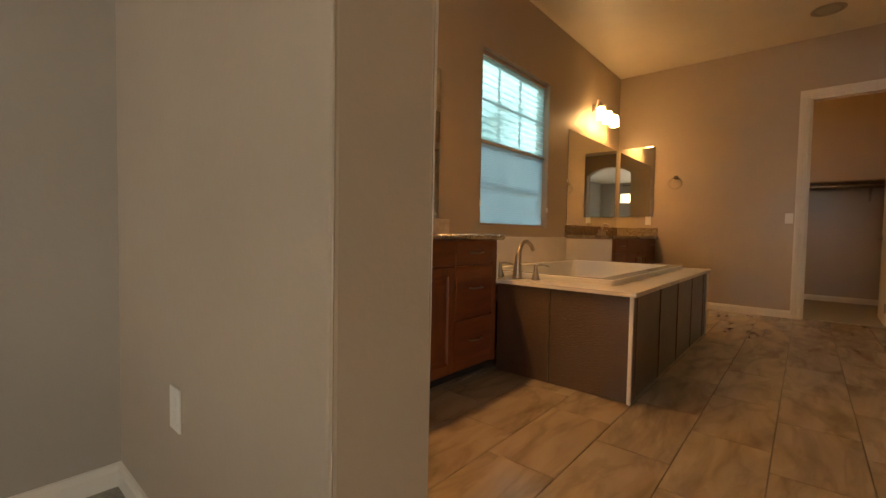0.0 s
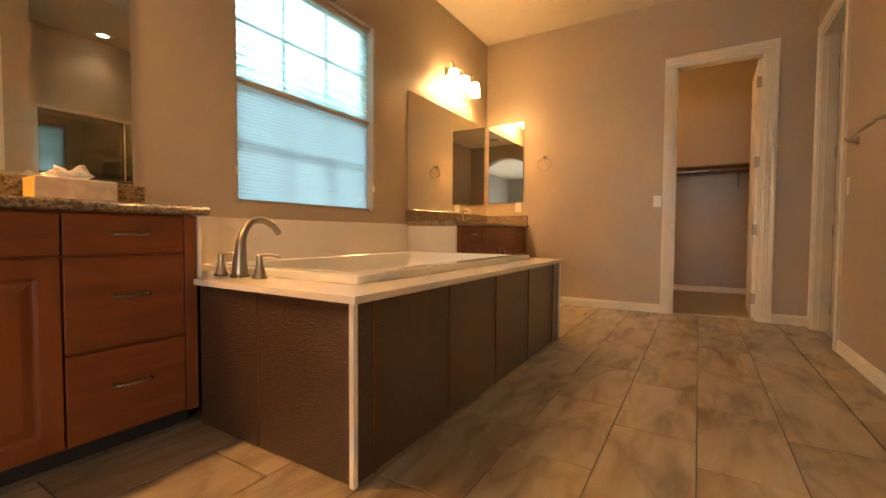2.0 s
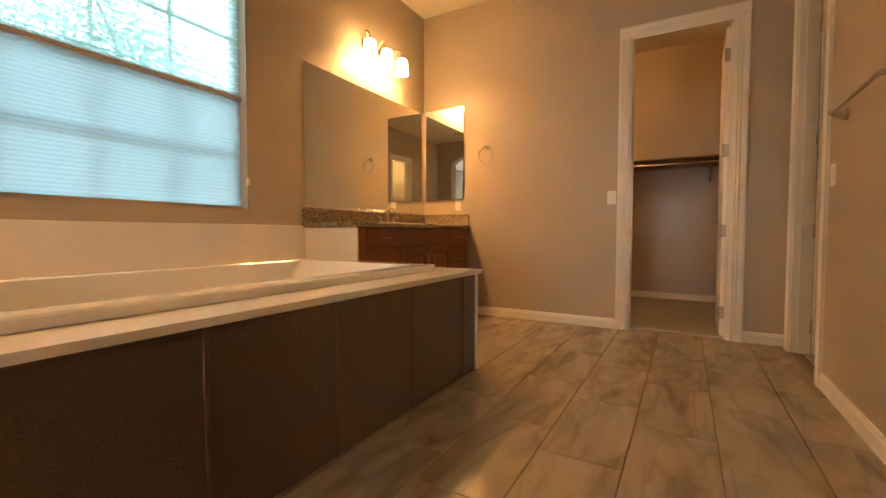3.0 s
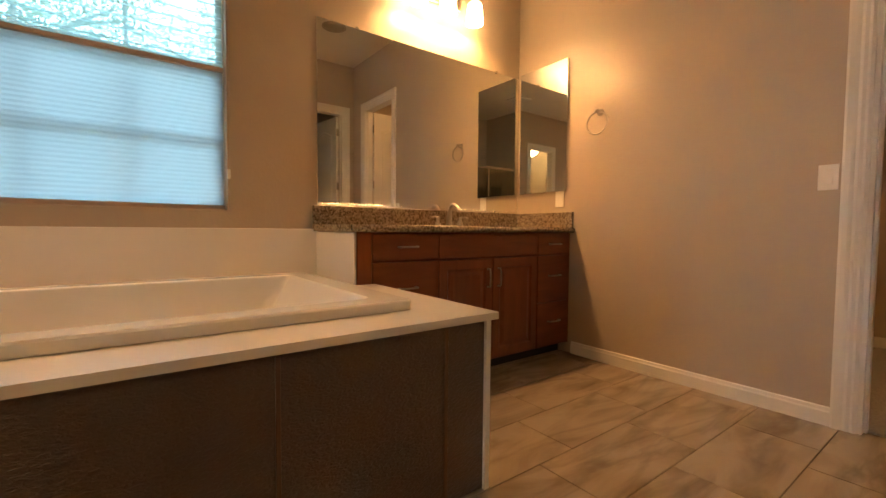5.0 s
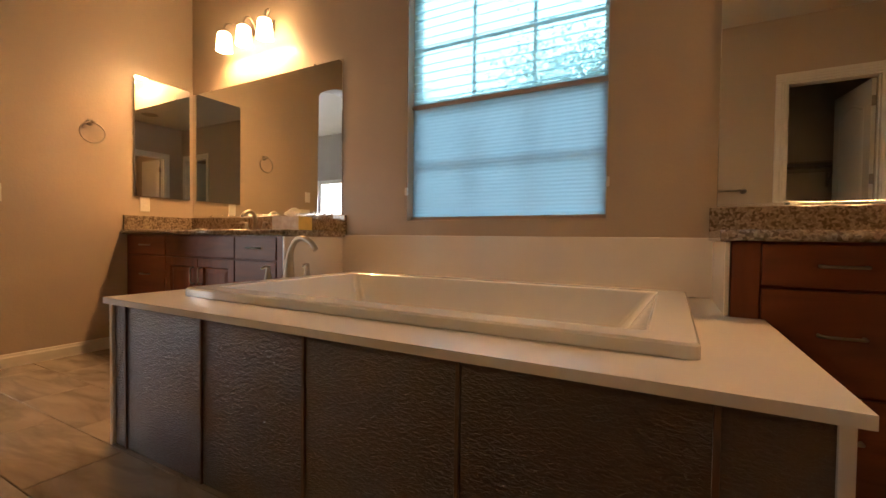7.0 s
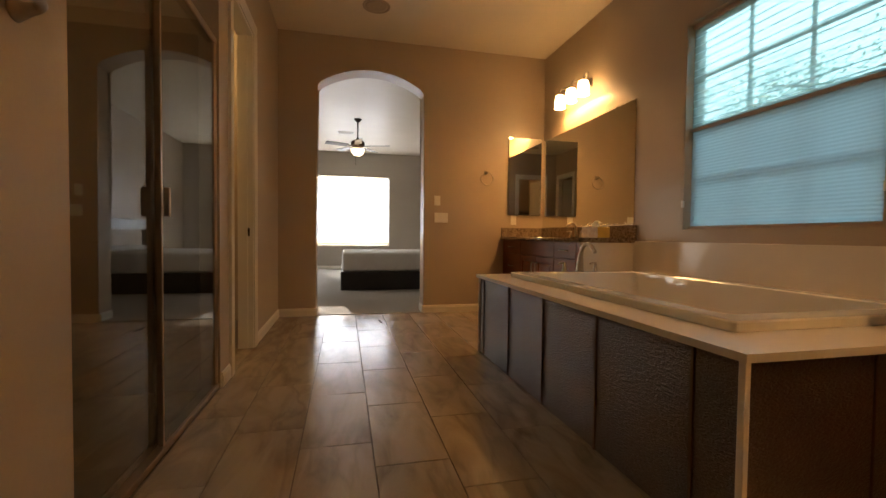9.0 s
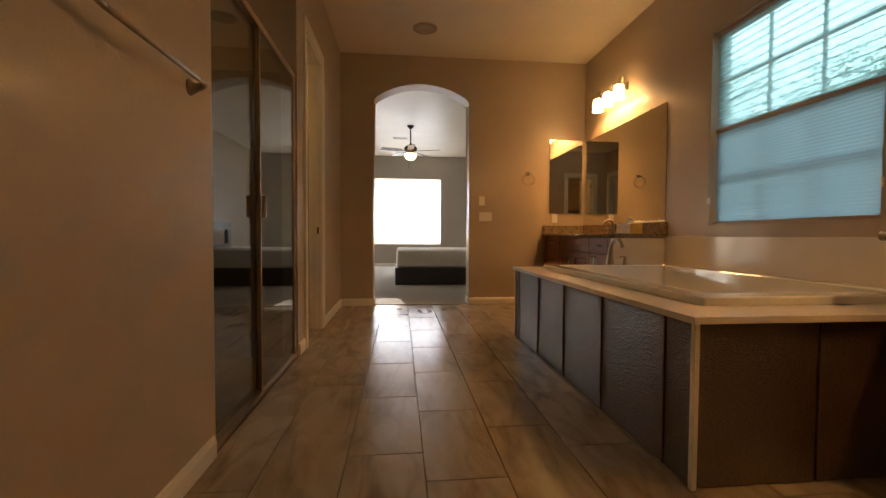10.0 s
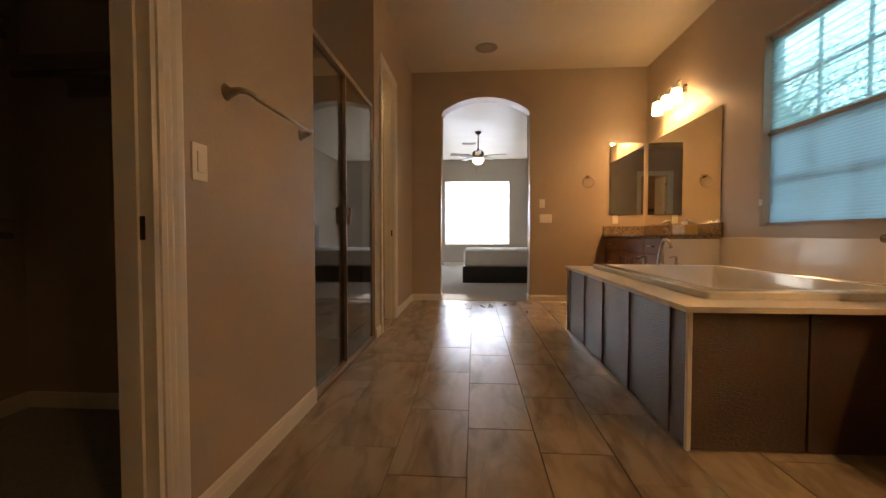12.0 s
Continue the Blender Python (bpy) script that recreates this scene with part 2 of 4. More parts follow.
def glass_material(name, tint, rough, facing):
    """Thin glass: straight through, with a gloss that grows at a slant."""
    m = bpy.data.materials.new(name)
    m.use_nodes = True
    n, l = m.node_tree.nodes, m.node_tree.links
    n.remove(n["Principled BSDF"])
    tp, gl, lw, mx = n.new("ShaderNodeBsdfTransparent"), n.new("ShaderNodeBsdfGlossy"), n.new("ShaderNodeLayerWeight"), n.new("ShaderNodeMixShader")
    tp.inputs[0].default_value = (*tint, 1)
    gl.inputs["Roughness"].default_value = rough
    lw.inputs["Blend"].default_value = 0.5
    pw, ma = n.new("ShaderNodeMath"), n.new("ShaderNodeMath")
    pw.operation, ma.operation = "POWER", "MULTIPLY_ADD"
    pw.inputs[1].default_value = 4.0
    ma.inputs[1].default_value, ma.inputs[2].default_value = 1 - facing, facing
    l.new(lw.outputs["Facing"], pw.inputs[0])
    l.new(pw.outputs[0], ma.inputs[0])
    l.new(ma.outputs[0], mx.inputs[0])
    l.new(tp.outputs[0], mx.inputs[1])
    l.new(gl.outputs[0], mx.inputs[2])
    l.new(mx.outputs[0], n["Material Output"].inputs[0])
    return m


PANE = glass_material("window_glass", (0.95, 0.98, 0.98), 0.0, 0.03)
SHOWER_GLASS = glass_material("shower_glass", (0.72, 0.72, 0.68), 0.0, 0.13)


# ---- building blocks ----
def box(bm, x0, x1, y0, y1, z0, z1):
    vs = [bm.verts.new(p) for p in ((x0, y0, z0), (x1, y0, z0), (x1, y1, z0), (x0, y1, z0), (x0, y0, z1), (x1, y0, z1), (x1, y1, z1), (x0, y1, z1))]
    for f in ((3, 2, 1, 0), (4, 5, 6, 7), (0, 1, 5, 4), (1, 2, 6, 5), (2, 3, 7, 6), (3, 0, 4, 7)):
        bm.faces.new([vs[i] for i in f])
    return bm


def boxes(*spans):
    bm = bmesh.new()
    for s in spans:
        box(bm, *s)
    return bm


def grid_slab(xs, ys, z0, z1, full):
    """One flat slab of cells between the lines xs and ys; full(i, j) says which cells are there."""
    bm = bmesh.new()
    top, low = {}, {}

    def v(store, i, j, z):
        if (i, j) not in store:
            store[i, j] = bm.verts.new((xs[i], ys[j], z))
        return store[i, j]
    cells = {(i, j) for i in range(len(xs) - 1) for j in range(len(ys) - 1) if full(i, j)}
    for i, j in cells:
        c = ((i, j), (i + 1, j), (i + 1, j + 1), (i, j + 1))
        bm.faces.new([v(top, *k, z1) for k in c])
        bm.faces.new([v(low, *k, z0) for k in c[::-1]])
        for (a, b), d in zip(zip(c, c[1:] + c[:1]), ((0, -1), (1, 0), (0, 1), (-1, 0))):
            if (i + d[0], j + d[1]) not in cells:
                bm.faces.new((v(low, *a, z0), v(low, *b, z0), v(top, *b, z1), v(top, *a, z1)))
    return bm


def wall_slab(along, u0, u1, t0, t1, holes):
    """A wall of full height from u0 to u1, between t0 and t1 across, with holes (u0, u1, z0, z1) through it."""
    us = sorted({u0, u1, *[h[0] for h in holes], *[h[1] for h in holes]})
    zs = sorted({0, H, *[h[2] for h in holes], *[h[3] for h in holes]})
    bm = grid_slab(us, zs, t0, t1, lambda i, j: not any(h[0] <= us[i] < h[1] and h[2] <= zs[j] < h[3] for h in holes))
    for v in bm.verts:
        u, z, t = v.co
        v.co = (u, t, z) if along == "x" else (t, u, z)
    return bm


def rounded(bm, r=0.004, seg=2):
    bmesh.ops.bevel(bm, geom=bm.edges[:], offset=r, segments=seg, affect="EDGES", profile=0.5)
    return bm


def rbox(x0, x1, y0, y1, z0, z1, r=0.004, seg=2):
    return rounded(boxes((x0, x1, y0, y1, z0, z1)), r, seg)


def lathe(profile, steps=24, at=(0, 0, 0), axis="z"):
    """A turned solid from (radius, height) pairs."""
    bm = bmesh.new()
    rings = []
    for r, h in profile:
        ring = []
        for k in range(steps):
            a = 2 * math.pi * k / steps
            p = (r * math.cos(a), r * math.sin(a), h)
            if axis == "x":
                p = (p[2], p[0], p[1])
            elif axis == "y":
                p = (p[0], p[2], -p[1])
            ring.append(bm.verts.new(Vector(p) + Vector(at)))
        rings.append(ring)
    for a, b in zip(rings, rings[1:]):
        for k in range(steps):
            bm.faces.new((a[k], a[(k + 1) % steps], b[(k + 1) % steps], b[k]))
    bm.faces.new(rings[0][::-1])
    bm.faces.new(rings[-1])
    return bm


def tube(points, radii, steps=10, closed=False):
    """A round bar along points, with a radius at each."""
    bm = bmesh.new()
    pts = [Vector(p) for p in points]
    if isinstance(radii, (int, float)):
        radii = [radii] * len(pts)
    rings = []
    side = None
    for i, p in enumerate(pts):
        if closed:
            d = (pts[(i + 1) % len(pts)] - pts[i - 1]).normalized()
        else:
            d = (pts[min(i + 1, len(pts) - 1)] - pts[max(i - 1, 0)]).normalized()
        if side is None:
            side = d.orthogonal().normalized()
        side = (side - d * side.dot(d)).normalized()
        up = d.cross(side)
        rings.append([bm.verts.new(p + radii[i] * (math.cos(2 * math.pi * k / steps) * side + math.sin(2 * math.pi * k / steps) * up)) for k in range(steps)])
    pairs = list(zip(rings, rings[1:])) + ([(rings[-1], rings[0])] if closed else [])
    for a, b in pairs:
        for k in range(steps):
            bm.faces.new((a[k], a[(k + 1) % steps], b[(k + 1) % steps], b[k]))
    if not closed:
        bm.faces.new(rings[0][::-1])
        bm.faces.new(rings[-1])
    return bm


def mesh_of(bm, name, mat, smooth=False):
    bmesh.ops.recalc_face_normals(bm, faces=bm.faces[:])
    me = bpy.data.meshes.new(name)
    bm.to_mesh(me)
    bm.free()
    me.materials.append(mat)
    if smooth:
        for p in me.polygons:
            p.use_smooth = True
    return me


def solid(name, bm, mat, label="", category="", group="", kind="", smooth=False):
    return tagged(new(name, mesh_of(bm, name, mat, smooth)), label, category, group, kind)


def part(name, bm, mat, parent, label="", smooth=False):
    ob = new(name, mesh_of(bm, name, mat, smooth))
    ob.parent = parent
    return tagged(ob, label)


def thing(name, label, category, group="", kind="", at=(0, 0, 0)):
    ob = new(name)
    ob.empty_display_size = 0.1
    ob.location = at
    return tagged(ob, label, category, group, kind)


# ---- plan ----
W, D, H = 3.165, 5.665, 3.15          # bathroom: window wall at x 0, archway wall at y 0
T = 0.105
AT = 0.245
WIN = (2.28, 3.51, 0.976, 2.495)
ARCH = (1.534, 2.761, 2.596, 2.80)
DOOR_H = 2.49
END_DOOR = (2.075, 2.815)
SIDE_DOOR = (4.785, 5.51)
TOILET_DOOR = (1.31, 1.955)
SHOWER = (2.24, 3.64)
BY, BX = -6.8, 4.85                 # bedroom's far wall and side wall


# ---- structure ----
def setting(name, bm, mat, label, category="wall"):
    return solid(name, bm, mat, label, category, kind="structure")


setting("wall_west", wall_slab("y", BY - 0.15, 7.95, -0.16, 0, [WIN]), PAINT, "tan painted outer wall with a window over the bathtub")


def arch_wall():
    """The wall with the arched opening, its corners rounded like plaster bead."""
    mid, half = (ARCH[0] + ARCH[1]) / 2, (ARCH[1] - ARCH[0]) / 2
    rise = ARCH[3] - ARCH[2]
    rad = (half * half + rise * rise) / (2 * rise)
    hole = [(ARCH[0], 0)]
    for k in range(25):
        x = ARCH[0] + (ARCH[1] - ARCH[0]) * k / 24
        hole.append((x, ARCH[3] - rad + math.sqrt(rad * rad - (x - mid) ** 2)))
    hole.append((ARCH[1], 0))
    outline = [(0, 0)] + hole + [(BX, 0), (BX, H), (0, H)]
    bm = bmesh.new()
    a = [bm.verts.new((x, 0, z)) for x, z in outline]
    b = [bm.verts.new((x, -AT, z)) for x, z in outline]
    bm.faces.new(a)
    bm.faces.new(b[::-1])
    n = len(a)
    for k in range(n):
        bm.faces.new((a[k], b[k], b[(k + 1) % n], a[(k + 1) % n]))
    rim = set(a[1:len(hole) + 1]) | set(b[1:len(hole) + 1])
    edges = [e for e in bm.edges if e.verts[0] in rim and e.verts[1] in rim and abs(e.verts[0].co.y - e.verts[1].co.y) < 1e-6 and not (e.verts[0].co.z == 0 and e.verts[1].co.z == 0)]
    bmesh.ops.bevel(bm, geom=edges, offset=0.016, segments=3, affect="EDGES", profile=0.5)
    return bm


setting("wall_south", arch_wall(), PAINT, "tan painted wall with an arched opening to the bedroom")
setting("wall_north", wall_slab("x", 0, W + T, D, D + T, [(*END_DOOR, 0, DOOR_H)]), PAINT, "tan painted end wall with a closet doorway")
setting("wall_east_south", wall_slab("y", 0, SHOWER[0], W, W + T, [(*TOILET_DOOR, 0, DOOR_H)]), PAINT, "tan painted wall with a doorway beside the shower")
setting("wall_east_north", wall_slab("y", SHOWER[1], D, W, W + T, [(*SIDE_DOOR, 0, DOOR_H)]), PAINT, "tan painted wall with a towel bar and a closet doorway")
for nm, sp in (("wall_shower_south", (W + T, 4.2, SHOWER[0] - 0.12, SHOWER[0], 0, H)), ("wall_shower_north", (W + T, 4.2, SHOWER[1], 3.83, 0, H)), ("wall_shower_back", (4.1, 4.2, SHOWER[0], SHOWER[1], 0, H))):
    setting(nm, boxes(sp), PAINT, "tan painted wall of the shower alcove")
for nm, sp in (("wall_side_room_south", (W + T, 4.9, 0.0, 0.1, 0, H)), ("wall_side_room_east", (4.8, 4.9, 0.1, 2.10, 0, H)), ("wall_side_room_north", (4.2, 4.9, 2.10, SHOWER[0], 0, H))):
    setting(nm, boxes(sp), PAINT, "tan painted wall of the small side room")
for nm, sp in (("wall_closet_end_west", (1.0, 1.1, D + T, 7.85, 0, H)), ("wall_closet_end_north", (1.1, 3.3, 7.75, 7.85, 0, H)), ("wall_closet_end_east", (3.30, 3.4, D + T, 7.85, 0, H)),
               ("wall_closet_side_south", (4.2, 4.95, SHOWER[1], 3.83, 0, H)), ("wall_closet_side_east", (4.65, 4.75, 3.83, 7.0, 0, H)), ("wall_closet_side_north", (3.4, 4.65, 6.9, 7.0, 0, H)),
               ("wall_closet_side_west", (W + T, 3.4, D, D + T, 0, H))):
    setting(nm, boxes(sp), PAINT, "tan painted closet wall")
BW = (1.25, 3.16, 0.62, 2.52)
SUN_OPENING = (3.44, 4.05, 2.30, 2.68)      # unseen high opening beside the wide window, added for the sun patch
setting("wall_bedroom_west", boxes((0, 0.27, -1.7, -AT, 0, H)), BED_PAINT, "greige painted bedroom wall")
setting("wall_bedroom_far", wall_slab("x", 0, BX, BY - 0.15, BY, [BW, SUN_OPENING]), BED_PAINT, "greige bedroom wall with a wide window and an added sun opening")
setting("wall_bedroom_side", wall_slab("y", BY - 0.15, 0, BX, BX + 0.15, [(-4.2, -2.4, 0, 2.15)]), BED_PAINT, "greige bedroom wall with a patio door opening")
setting("ceiling", boxes((-0.16, 5.0, BY - 0.15, 7.95, H, H + 0.12)), CEILING, "pale tan textured flat ceiling", "ceiling")
floor = setting("floor", boxes((0, W + T - 0.032, -0.01, D + T / 2, -0.12, -0.006), (W + T, 4.8, 0.1, 2.10, -0.12, -0.006), (W + T, 4.1, SHOWER[0], SHOWER[1], -0.12, -0.006)), GROUT, "stone-look tile floor with grey grout joints", "floor")
setting("carpet_bedroom", boxes((0, BX, BY, -0.012, -0.12, 0.006)), CARPET, "beige cut-pile bedroom carpet", "carpet")
for sp in ((1.1, 3.3, D + T / 2 + 0.002, 7.75, -0.12, 0.008), (W + T - 0.03, 4.65, 3.83, D, -0.12, 0.0065), (3.4, 4.65, D, 6.9, -0.12, 0.0065)):
    setting("carpet_closet", boxes(sp), CARPET, "beige cut-pile carpet on the closet floor", "carpet")
setting("ground", boxes((-60, -0.2, -60, 60, -0.5, -0.3), (-0.2, 60, -60, BY - 0.2, -0.5, -0.3), (5.2, 60, BY - 0.2, 60, -0.5, -0.3)), material("dry_lawn", (0.12, 0.11, 0.05), 0.95, mottle=0.5, scale=2), "dry lawn outside the house", "ground")


# floor tiles, a third of a length of shift from row to row
def tile_mesh(w, d, mat):
    bm = bmesh.new()
    c = 0.0016
    lo = [bm.verts.new(p) for p in ((-w / 2, -d / 2, -0.006), (w / 2, -d / 2, -0.006), (w / 2, d / 2, -0.006), (-w / 2, d / 2, -0.006))]
    mi = [bm.verts.new((v.co.x, v.co.y, -0.0015)) for v in lo]
    hi = [bm.verts.new((v.co.x - math.copysign(c, v.co.x), v.co.y - math.copysign(c, v.co.y), 0)) for v in lo]
    for a, b in ((lo, mi), (mi, hi)):
        for k in range(4):
            bm.faces.new((a[k], a[(k + 1) % 4], b[(k + 1) % 4], b[k]))
    bm.faces.new(hi)
    return mesh_of(bm, "tile", mat)


# ---- trim ----
def base_run(name, x0, x1, y0, y1, out):
    """A skirting board along a wall, out: the side it faces."""
    bm = bmesh.new()
    t, h = 0.013, 0.088
    if out in "NS":
        s = 1 if out == "N" else -1
        prof = [(0, 0), (s * t, 0), (s * t, h * 0.72), (s * t * 0.7, h * 0.8), (s * t * 0.55, h * 0.95), (0, h)]
        a = [bm.verts.new((x0, y0 + p, z)) for p, z in prof]
        b = [bm.verts.new((x1, y0 + p, z)) for p, z in prof]
    else:
        s = 1 if out == "E" else -1
        prof = [(0, 0), (s * t, 0), (s * t, h * 0.72), (s * t * 0.7, h * 0.8), (s * t * 0.55, h * 0.95), (0, h)]
        a = [bm.verts.new((x0 + p, y0, z)) for p, z in prof]
        b = [bm.verts.new((x0 + p, y1, z)) for p, z in prof]
    n = len(prof)
    for k in range(n):
        bm.faces.new((a[k], a[(k + 1) % n], b[(k + 1) % n], b[k]))
    bm.faces.new(a[::-1])
    bm.faces.new(b)
    return solid(name, bm, TRIM, "white painted moulded skirting board along the wall", "baseboard", kind="structure")


CAS = 0.088
for r in ((0.56, END_DOOR[0] - CAS, D, D, "S"), (END_DOOR[1] + CAS, W, D, D, "S"), (W, W, SHOWER[1] + 0.02, SIDE_DOOR[0] - CAS, "W"),
          (W, W, TOILET_DOOR[1] + CAS, SHOWER[0] - 0.02, "W"), (W, W, 0, TOILET_DOOR[0] - CAS, "W"), (0.56, ARCH[0], 0, 0, "N"), (ARCH[1], W, 0, 0, "N"), (ARCH[0], ARCH[0], -AT + 0.016, -0.016, "E"), (ARCH[1], ARCH[1], -AT + 0.016, -0.016, "W"),
          (0.27, ARCH[0], -AT, -AT, "S"), (ARCH[1], BX, -AT, -AT, "S"), (0.27, 0.27, -1.7, -AT, "E"), (0, 0, BY, -1.7, "E"), (0, 3.2, BY, BY, "N"), (BX, BX, -2.3, -AT, "W"),
          (1.1, 3.3, 7.75, 7.75, "S"), (1.1, 1.1, D + T, 7.75, "E"), (3.3, 3.3, D + T, 7.75, "W"),
          (W + T, 4.65, 3.83, 3.83, "N"), (4.65, 4.65, 3.83, 6.9, "W"), (3.4, 4.65, 6.9, 6.9, "S")):
    base_run("baseboard", *r)


def casing_bar(bm, p0, p1, across, out):
    """A fluted casing board from p0 to p1; across: its width's direction, out: the way it faces."""
    prof = [(0, 0), (0, 0.012), (0.012, 0.017), (0.022, 0.013), (0.034, 0.018), (0.046, 0.014), (0.060, 0.019), (0.078, 0.021), (CAS, 0.018), (CAS, 0)]
    p0, p1, across, out = Vector(p0), Vector(p1), Vector(across), Vector(out)
    d = (p1 - p0).normalized()
    a = [bm.verts.new(p0 + across * u + out * v) for u, v in prof]
    b = [bm.verts.new(p1 + across * u + out * v) for u, v in prof]
    for k in range(len(prof)):
        bm.faces.new((a[k], a[(k + 1) % len(prof)], b[(k + 1) % len(prof)], b[k]))
    bm.faces.new(a[::-1])
    bm.faces.new(b)


def doorway(name, lo, hi, wall, along, side):
    """Casing and jamb lining of a doorway. along: 'x' or 'y'; side: sign of the way that the casing faces."""
    def P(u, v, z):
        return (u, wall + v, z) if along == "x" else (wall + v, u, z)
    frame_ob = thing(name, "white painted fluted door casing and jamb", "door frame", kind="structure")
    ax = Vector((1, 0, 0)) if along == "x" else Vector((0, 1, 0))
    out = (Vector((0, side, 0)) if along == "x" else Vector((side, 0, 0)))
    bm = bmesh.new()
    casing_bar(bm, P(lo, 0, 0), P(lo, 0, DOOR_H), -ax, out)
    part("casing", bm, TRIM, frame_ob)
    bm = bmesh.new()
    casing_bar(bm, P(hi, 0, 0), P(hi, 0, DOOR_H), ax, out)
    part("casing", bm, TRIM, frame_ob)
    bm = bmesh.new()
    casing_bar(bm, P(lo - CAS, 0, DOOR_H + 0.001), P(hi + CAS, 0, DOOR_H + 0.001), (0, 0, 1), out)
    part("casing", bm, TRIM, frame_ob)
    v0, v1 = (-0.004, T + 0.004) if side < 0 else (-T - 0.004, 0.004)
    j = 0.018

    def span(u0, u1, va, vb, z0, z1):
        return (u0, u1, wall + va, wall + vb, z0, z1) if along == "x" else (wall + va, wall + vb, u0, u1, z0, z1)
    stop = (0.035, 0.075) if side < 0 else (-0.075, -0.035)
    part("jamb", boxes(span(lo, lo + j, v0, v1, 0, DOOR_H), span(lo + j, lo + j + 0.011, *stop, 0, DOOR_H - j)), TRIM, frame_ob)
    part("jamb", boxes(span(hi - j, hi, v0, v1, 0, DOOR_H), span(hi - j - 0.011, hi - j, *stop, 0, DOOR_H - j)), TRIM, frame_ob)
    part("jamb", boxes(span(lo + j, hi - j, v0, v1, DOOR_H - j, DOOR_H)), TRIM, frame_ob)
    return frame_ob


frame_end = doorway("door_frame_1", *END_DOOR, D, "x", -1)
frame_side = doorway("door_frame_2", *SIDE_DOOR, W, "y", -1)
frame_toilet = doorway("door_frame_3", *TOILET_DOOR, W, "y", -1)
part("strike_plate", rbox(W + 0.02, W + 0.05, SIDE_DOOR[0] + 0.0181, SIDE_DOOR[0] + 0.0205, 0.90, 0.965, 0.0008, 1), BRONZE, frame_side, "dark bronze strike plate")
part("strike_plate", rbox(W + 0.02, W + 0.05, TOILET_DOOR[0] + 0.0181, TOILET_DOOR[0] + 0.0205, 0.90, 0.965, 0.0008, 1), BRONZE, frame_toilet, "dark bronze strike plate")


def door_leaf(width, height=2.45):
    """A moulded two-panel door with an arched top panel, hinged on its left edge at the origin; it spreads along x, with its face to -y."""
    d = thing("door", "white moulded two-panel door with arched top panel, standing open", "door")
    part("slab", rbox(0.0, width, -0.0175, 0.0175, 0.012, height, 0.002, 1), TRIM, d)
    m = 0.11
    for face in (-1, 1):
        y0 = face * 0.0175

        def outline(z0, z1, arch, inset):
            a, b = m + inset, width - m - inset
            pts = [(a, z0 + inset), (b, z0 + inset), (b, z1 - inset)]
            if arch:
                for k in range(1, 12):
                    u = k / 12
                    pts.append((b + (a - b) * u, z1 - inset + arch * (0.5 - 0.5 * math.cos(2 * math.pi * u)) ** 0.8))
            pts.append((a, z1 - inset))
            return pts
        for z0, z1, arch in ((0.16, 0.92, 0), (1.04, height - 0.24, 0.075)):
            bm = bmesh.new()
            loops = []
            for inset, h in ((0, 0.0), (0.012, 0.007), (0.028, 0.001), (0.05, 0.005)):
                loops.append([bm.verts.new((x, y0 + face * h, z)) for x, z in outline(z0, z1, arch, inset)])
            for p, q in zip(loops, loops[1:]):
                for k in range(len(p)):
                    bm.faces.new((p[k], p[(k + 1) % len(p)], q[(k + 1) % len(q)], q[k]))
            bm.faces.new(loops[-1])
            part("panel_moulding", bm, TRIM, d)
    for face in (-1, 1):
        h = part("lever_handle", lathe([(0.027, 0), (0.027, 0.008), (0.011, 0.012), (0.011, 0.045)], 16, (width - 0.065, face * 0.0175, 0.94), "y")
                 if face > 0 else lathe([(0.027, 0), (0.027, -0.008), (0.011, -0.012), (0.011, -0.045)], 16, (width - 0.065, -0.0175, 0.94), "y"), NICKEL, d, "nickel lever handle", True)
        part("lever", tube([(width - 0.065, face * 0.058, 0.94), (width - 0.11, face * 0.06, 0.943), (width - 0.17, face * 0.056, 0.938)], [0.009, 0.008, 0.006]), NICKEL, h, smooth=True)
    part("latch_plate", rbox(width, width + 0.0015, -0.012, 0.012, 0.90, 0.97, 0.0004, 1), NICKEL, d, "nickel latch plate")
    for z in (0.2, 0.86, 1.5, 2.25):
        hg = boxes((-0.003, 0.0005, -0.016, 0.016, z - 0.05, z + 0.05))
        hinge = part("hinge", hg, NICKEL, d, "nickel butt hinge")
        part("knuckle", lathe([(0.007, -0.052), (0.007, 0.052)], 10, (-0.006, 0.021, z)), NICKEL, hinge, smooth=True)
    return d


leaf = door_leaf(0.69, 2.465)
leaf.matrix_basis = pose(END_DOOR[1] - 0.039, D + T + 0.006, 0, 0, 0, 89)
tagged(leaf, "white moulded two-panel door standing open into the end closet")
leaf_b = copy_thing(leaf, pose(W + T + 0.006, SIDE_DOOR[1] - 0.039, 0, 0, 0, -8))
tagged(leaf_b, "white moulded two-panel door standing open into the side closet")
leaf_c = door_leaf(0.59, 2.465)
leaf_c.matrix_basis = pose(W + T + 0.006, TOILET_DOOR[1] - 0.039, 0, 0, 0, -14)
tagged(leaf_c, "cream moulded two-panel door standing open into the side room")


